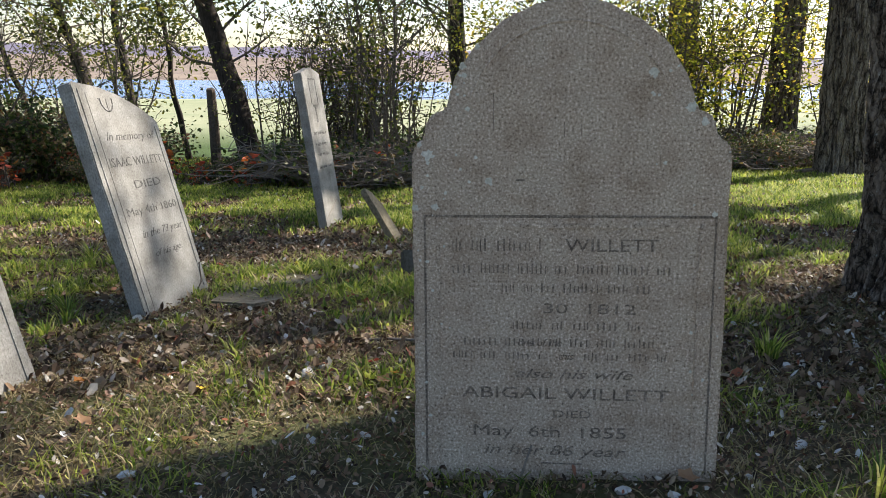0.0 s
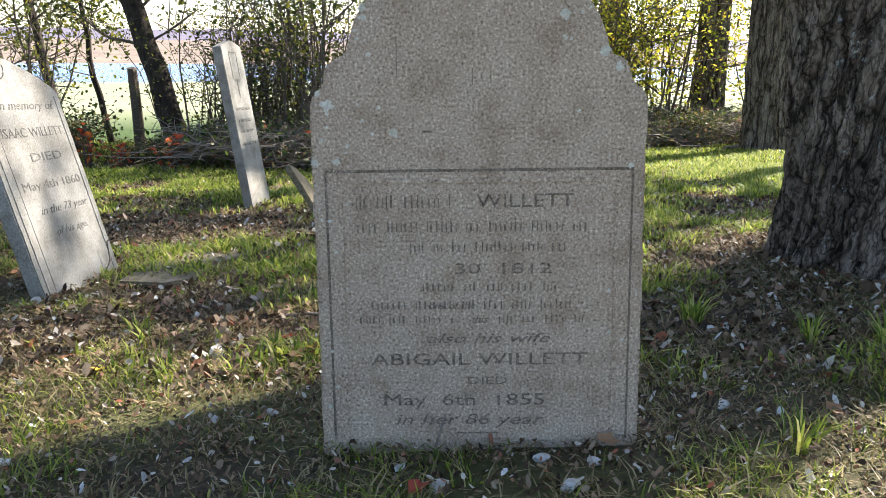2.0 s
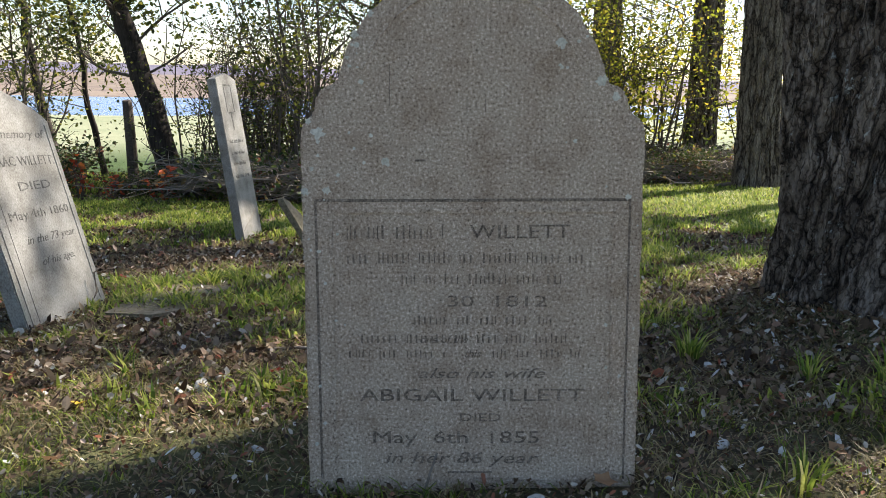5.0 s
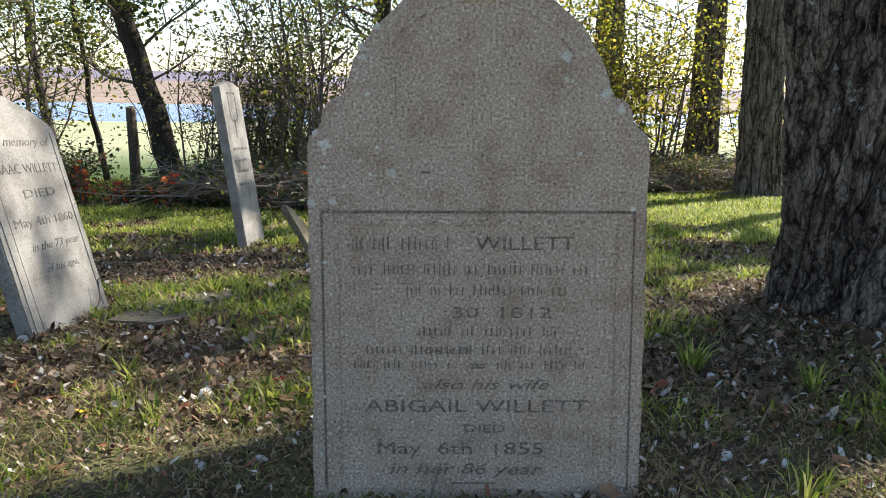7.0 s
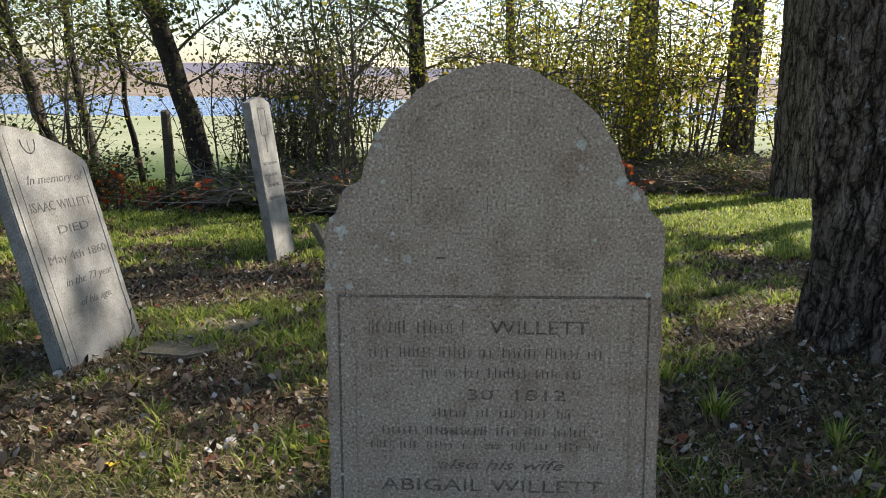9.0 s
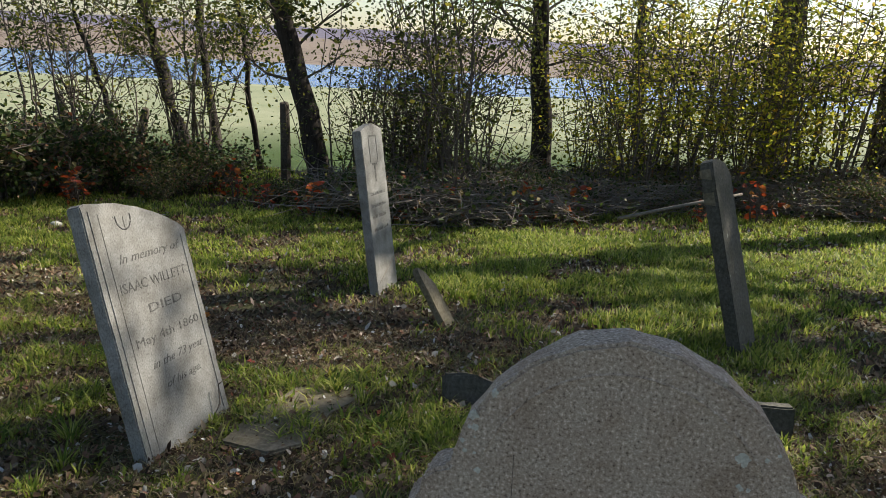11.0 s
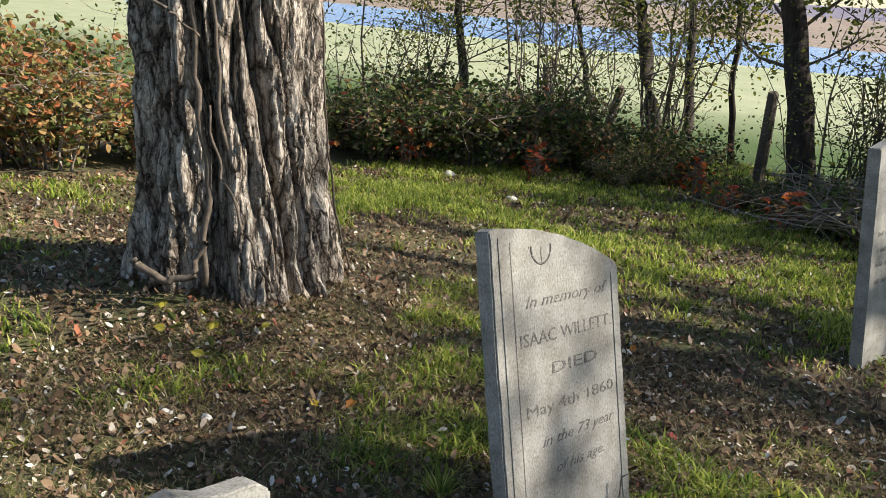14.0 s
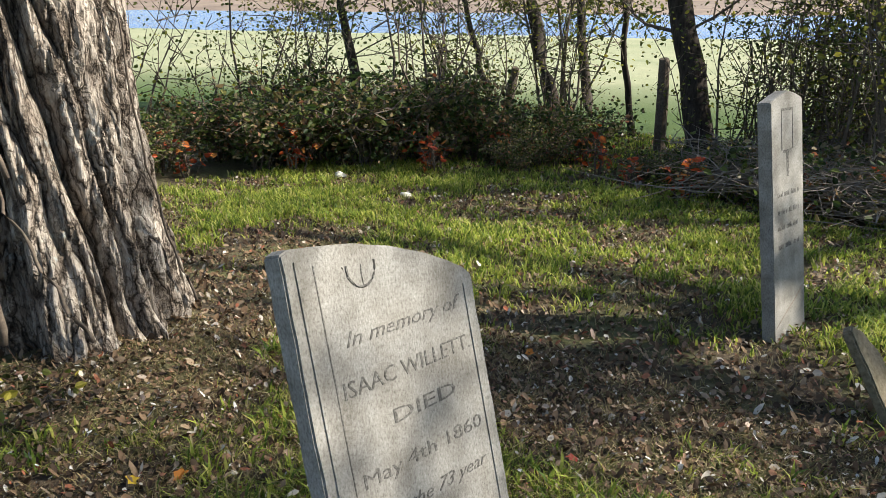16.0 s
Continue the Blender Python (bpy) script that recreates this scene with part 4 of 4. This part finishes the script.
def tuft(x, y, h, n, seed):
    rnd = random.Random(seed)
    bd = Build()
    for _ in range(n):
        a, hh = rnd.uniform(0, 6.283), h * rnd.uniform(0.5, 1.1)
        dx, dy, w = math.cos(a), math.sin(a), rnd.uniform(0.0025, 0.005)
        o = rnd.uniform(0, 0.05)
        bend = hh * rnd.uniform(0.2, 0.9)
        pts = [(dx * (o + bend * t * t), dy * (o + bend * t * t), hh * (t - 0.25 * t ** 3) - 0.01 * (t == 0)) for t in (0, 0.33, 0.66, 1)]
        vs = [(px - dy * w * k, py + dx * w * k, pz) for (px, py, pz), q in zip(pts, (1, 1, 0.7, 0.1)) for k in (-q, q)]
        bd.add(vs, [(0, 1, 3, 2), (2, 3, 5, 4), (4, 5, 7, 6)])
    ob = new("grass_tuft", bd.mesh("grass_tuft", G_GREEN))
    ob.location = (x, y, ground_z(x, y))
    tagged(ob, "clump of long bright green grass blades", "grass tuft", "grass tufts")


for k, (x, y, h, n) in enumerate(((0.9, 1.17, 0.17, 60), (1.34, 0.1, 0.24, 50), (1.08, -0.1, 0.12, 30), (1.22, -0.12, 0.26, 60), (1.42, 0.2, 0.26, 70), (1.45, -0.2, 0.3, 60), (0.82, 0.0, 0.14, 24), (1.35, 0.45, 0.24, 45), (1.5, 0.85, 0.18, 40), (1.25, 0.9, 0.16, 40), (-0.5, 1.35, 0.15, 40),
                                  (-1.5, 2.75, 0.16, 50), (-1.3, 2.65, 0.15, 40), (-2.35, 1.5, 0.16, 60), (-2.5, 1.75, 0.15, 50), (-2.3, 1.25, 0.13, 40), (-3.2, 3.2, 0.2, 70), (-2.9, 3.0, 0.16, 50), (-1.35, 1.1, 0.12, 30), (-0.35, 0.25, 0.1, 30),
                                  (-7.0, 5.5, 0.2, 60), (-7.6, 6.4, 0.22, 60), (-6.6, 7.2, 0.2, 60), (-8.2, 7.2, 0.25, 60), (-5.6, 4.2, 0.16, 50), (2.2, 6.5, 0.18, 50), (-0.1, 3.4, 0.16, 50), (0.2, 3.1, 0.15, 50))):
    tuft(x, y, h, n, 200 + k)


def litter(name, count, mat, smin, smax, label, want, region, seed, category="fallen leaves"):
    rnd = random.Random(seed)
    vs, fs = [], []
    n = 0
    while n < count:
        x, y = rnd.uniform(region[0], region[1]), rnd.uniform(region[2], region[3])
        if rnd.random() > want(x, y):
            continue
        n += 1
        z = ground_z(x, y) + rnd.uniform(0.002, 0.03) + (0.03 * patchy(x, y) * rnd.random() if y > -1.0 else 0)
        s, a = rnd.uniform(smin, smax), rnd.uniform(0, 6.283)
        tx, ty = rnd.gauss(0, 0.6), rnd.gauss(0, 0.6)
        c, sn, curl = math.cos(a), math.sin(a), rnd.uniform(-0.3, 0.5)
        k = len(vs)
        for u, v in ((-0.5, 0), (-0.2, 0.27), (0.25, 0.22), (0.55, 0), (0.25, -0.22), (-0.2, -0.27), (0.0, 0)):
            px, py = (u * c - v * sn) * s, (u * sn + v * c) * s
            vs.append((x + px, y + py, z + tx * px + ty * py + curl * s * (abs(v) + 0.5 * u * u)))
        fs += [(k + 6, k, k + 5), (k + 6, k + 1, k), (k + 6, k + 2, k + 1), (k + 6, k + 3, k + 2), (k + 6, k + 4, k + 3), (k + 6, k + 5, k + 4)]
    me = bpy.data.meshes.new(name)
    me.from_pydata(vs, [], fs)
    me.materials.append(mat)
    return tagged(new(name, me), label, category, kind="stuff")


litter("leaf_litter", 110000, L_LITTER, 0.006, 0.023, "brown and tan fallen leaves scattered on thatch", lambda x, y: 1.1 - 0.8 * patchy(x, y), NEAR, 11)
litter("leaf_litter", 70000, L_LITTER, 0.018, 0.055, "brown fallen leaves on the lawn", lambda x, y: 1.1 - 0.78 * patchy(x, y), MID, 12)
litter("leaf_litter", 16000, L_LITTER, 0.04, 0.09, "brown leaves gathered under the shrubs", lambda x, y: 1.0, (-10.5, 8, 8.5, 14.5), 13)
litter("leaf_litter", 14000, L_LITTER, 0.02, 0.05, "brown fallen leaves behind the headstones", lambda x, y: 1.1 - patchy(x, y), BEHIND, 15)
litter("shell_bits", 1300, M_SHELL, 0.012, 0.034, "small bleached shell and stone fragments on the soil", lambda x, y: 1.1 - patchy(x, y), NEAR, 14, "shell fragments")


def chip(x, y, s, seed, name="shell_fragment", mat=M_SHELL, label="bleached white shell fragment lying on leaf litter", group="shell fragments", flat=0.45):
    rnd = random.Random(seed)
    bm = bmesh.new()
    bmesh.ops.create_icosphere(bm, subdivisions=2, radius=1)
    for v in bm.verts:
        k = 1 + 0.45 * noise.noise(v.co * 1.3 + Vector((seed * 3.1, 0, 0)))
        v.co = Vector((v.co.x * k, v.co.y * k * 0.65, v.co.z * k * flat)) * s * 0.5
    ob = bm_part(name, bm, mat, None, label)
    tagged(ob, label, name.replace("_", " "), group)
    ob.matrix_world = pose(x, y, ground_z(x, y) + 0.006 + s * flat * 0.2, rnd.uniform(-25, 25), rnd.uniform(-25, 25), rnd.uniform(0, 360))


SPOTS = ((-0.92, 0.9, 0.055), (-0.94, 0.8, 0.07), (-1.38, 1.09, 0.045), (-1.76, 2.44, 0.055), (-2.45, 1.67, 0.05), (-1.28, 1.97, 0.055), (-3.56, 1.27, 0.07), (-3.71, 1.15, 0.055), (0.5, 0.02, 0.04), (-0.2, -0.1, 0.035),
         (0.15, -0.08, 0.045), (0.28, -0.1, 0.04), (0.72, 0.28, 0.05), (0.93, 1.05, 0.05), (-0.52, 1.1, 0.05), (-1.2, -0.1, 0.06), (-1.5, 0.5, 0.045), (-0.6, 0.25, 0.04), (-2.8, 0.9, 0.06), (-2.5, 0.75, 0.05), (-2.6, 0.6, 0.05), (0.2, -0.22, 0.05), (-0.1, -0.2, 0.05))
for k, (x, y, s) in enumerate(SPOTS):
    chip(x, y, s, k)
chip(-7.0, 7.4, 0.16, 91, "field_stone", M_LICHEN, "pale rounded fieldstone in sunny grass", "fieldstones", 0.6)
chip(-8.6, 7.8, 0.2, 92, "field_stone", M_LICHEN, "pale rounded fieldstone in sunny grass", "fieldstones", 0.6)


def stick(pts, r, label="thin dead twig lying on the ground"):
    bd = Build()
    bd.tube([(x, y, ground_z(x, y) + h) for x, y, h in pts], [r * (1 - 0.5 * k / len(pts)) for k in range(len(pts))], 6, 0.15)
    ob = new("stick", bd.mesh("stick", M_DEADWOOD, True))
    tagged(ob, label, "stick", "sticks")


stick([(-1.0, 1.3, 0.01), (-0.7, 1.32, 0.02), (-0.42, 1.3, 0.01)], 0.008)
stick([(-1.9, 2.0, 0.02), (-1.75, 2.25, 0.03), (-1.6, 2.5, 0.02)], 0.009)
stick([(-0.12, -0.03, 0.0), (-0.105, -0.02, 0.06), (-0.09, -0.015, 0.11)], 0.004, "short dead twig leaning on the sandstone headstone")
stick([(-2.0, 2.2, 0.0), (-1.97, 2.25, 0.1), (-1.99, 2.27, 0.2), (-1.95, 2.32, 0.24)], 0.006, "short dead twig standing against the marble headstone")
stick([(5.2, 13.6, 0.05), (5.9, 13.4, 0.2), (6.5, 13.3, 0.3)], 0.04, "pale dead branch lying at the edge of the grass")
stick([(0.2, 9.6, 0.35), (1.0, 9.9, 0.55), (1.9, 10.3, 0.75)], 0.03, "pale dead branch lying across the brush")
stick([(0.1, 0.1 - 0.9, 0.01), (1.1, -0.3, 0.015), (1.3, -0.15, 0.03)], 0.007)


# ---- single coloured leaves ----


def fallen_leaf(x, y, size, color, seed):
    rnd = random.Random(seed)
    bd = Build()
    n = 10
    ring = []
    for k in range(n):
        a = 6.283 * k / n
        rr = size * (0.5 if k % 2 else 0.33) * rnd.uniform(0.85, 1.15)
        ring.append((math.cos(a) * rr * 1.25, math.sin(a) * rr, 0.35 * rr * abs(math.sin(a)) + rnd.uniform(0, 0.006)))
    bd.add([(0, 0, 0)] + ring, [(0, 1 + k, 1 + (k + 1) % n) for k in range(n)])
    ob = new("fallen_leaf", bd.mesh("fallen_leaf", LEAF_MATS[color]))
    ob.matrix_world = pose(x, y, ground_z(x, y) + 0.03, rnd.uniform(-20, 20), rnd.uniform(-20, 20), rnd.uniform(0, 360))
    tagged(ob, "single fallen %s leaf curled on the ground" % color, "leaf", "fallen leaves")


LEAF_MATS = {
    "yellow": foliage("yellow_leaf", [(0.0, (0.6, 0.38, 0.03)), (1.0, (0.7, 0.5, 0.06))], 0.3),
    "orange": foliage("orange_leaf", [(0.0, (0.55, 0.17, 0.03)), (1.0, (0.6, 0.26, 0.05))], 0.3),
    "red": foliage("red_leaf", [(0.0, (0.35, 0.05, 0.04)), (1.0, (0.45, 0.1, 0.06))], 0.3),
    "tan": foliage("tan_leaf", [(0.0, (0.3, 0.16, 0.08)), (1.0, (0.42, 0.25, 0.14))], 0.3),
}
for k, (x, y, c) in enumerate(((-1.25, 0.55, "yellow"), (-1.75, 0.6, "orange"), (-0.95, 2.0, "red"), (-1.05, 2.1, "red"), (-0.85, 1.9, "tan"), (-3.4, 1.75, "yellow"), (-3.3, 1.9, "orange"), (-0.62, 0.7, "tan"), (-0.58, 0.78, "orange"),
                               (-1.1, 0.1, "tan"), (-0.7, 0.95, "red"), (-1.15, 2.5, "red"), (-1.3, 2.35, "red"), (0.32, -0.03, "tan"), (1.0, 0.2, "tan"), (-0.15, -0.25, "red"), (-2.6, 3.4, "tan"), (-3.0, 4.0, "orange"), (-2.2, 3.1, "red"), (-1.5, 0.2, "tan"))):
    fallen_leaf(x, y, 0.055, c, 300 + k)
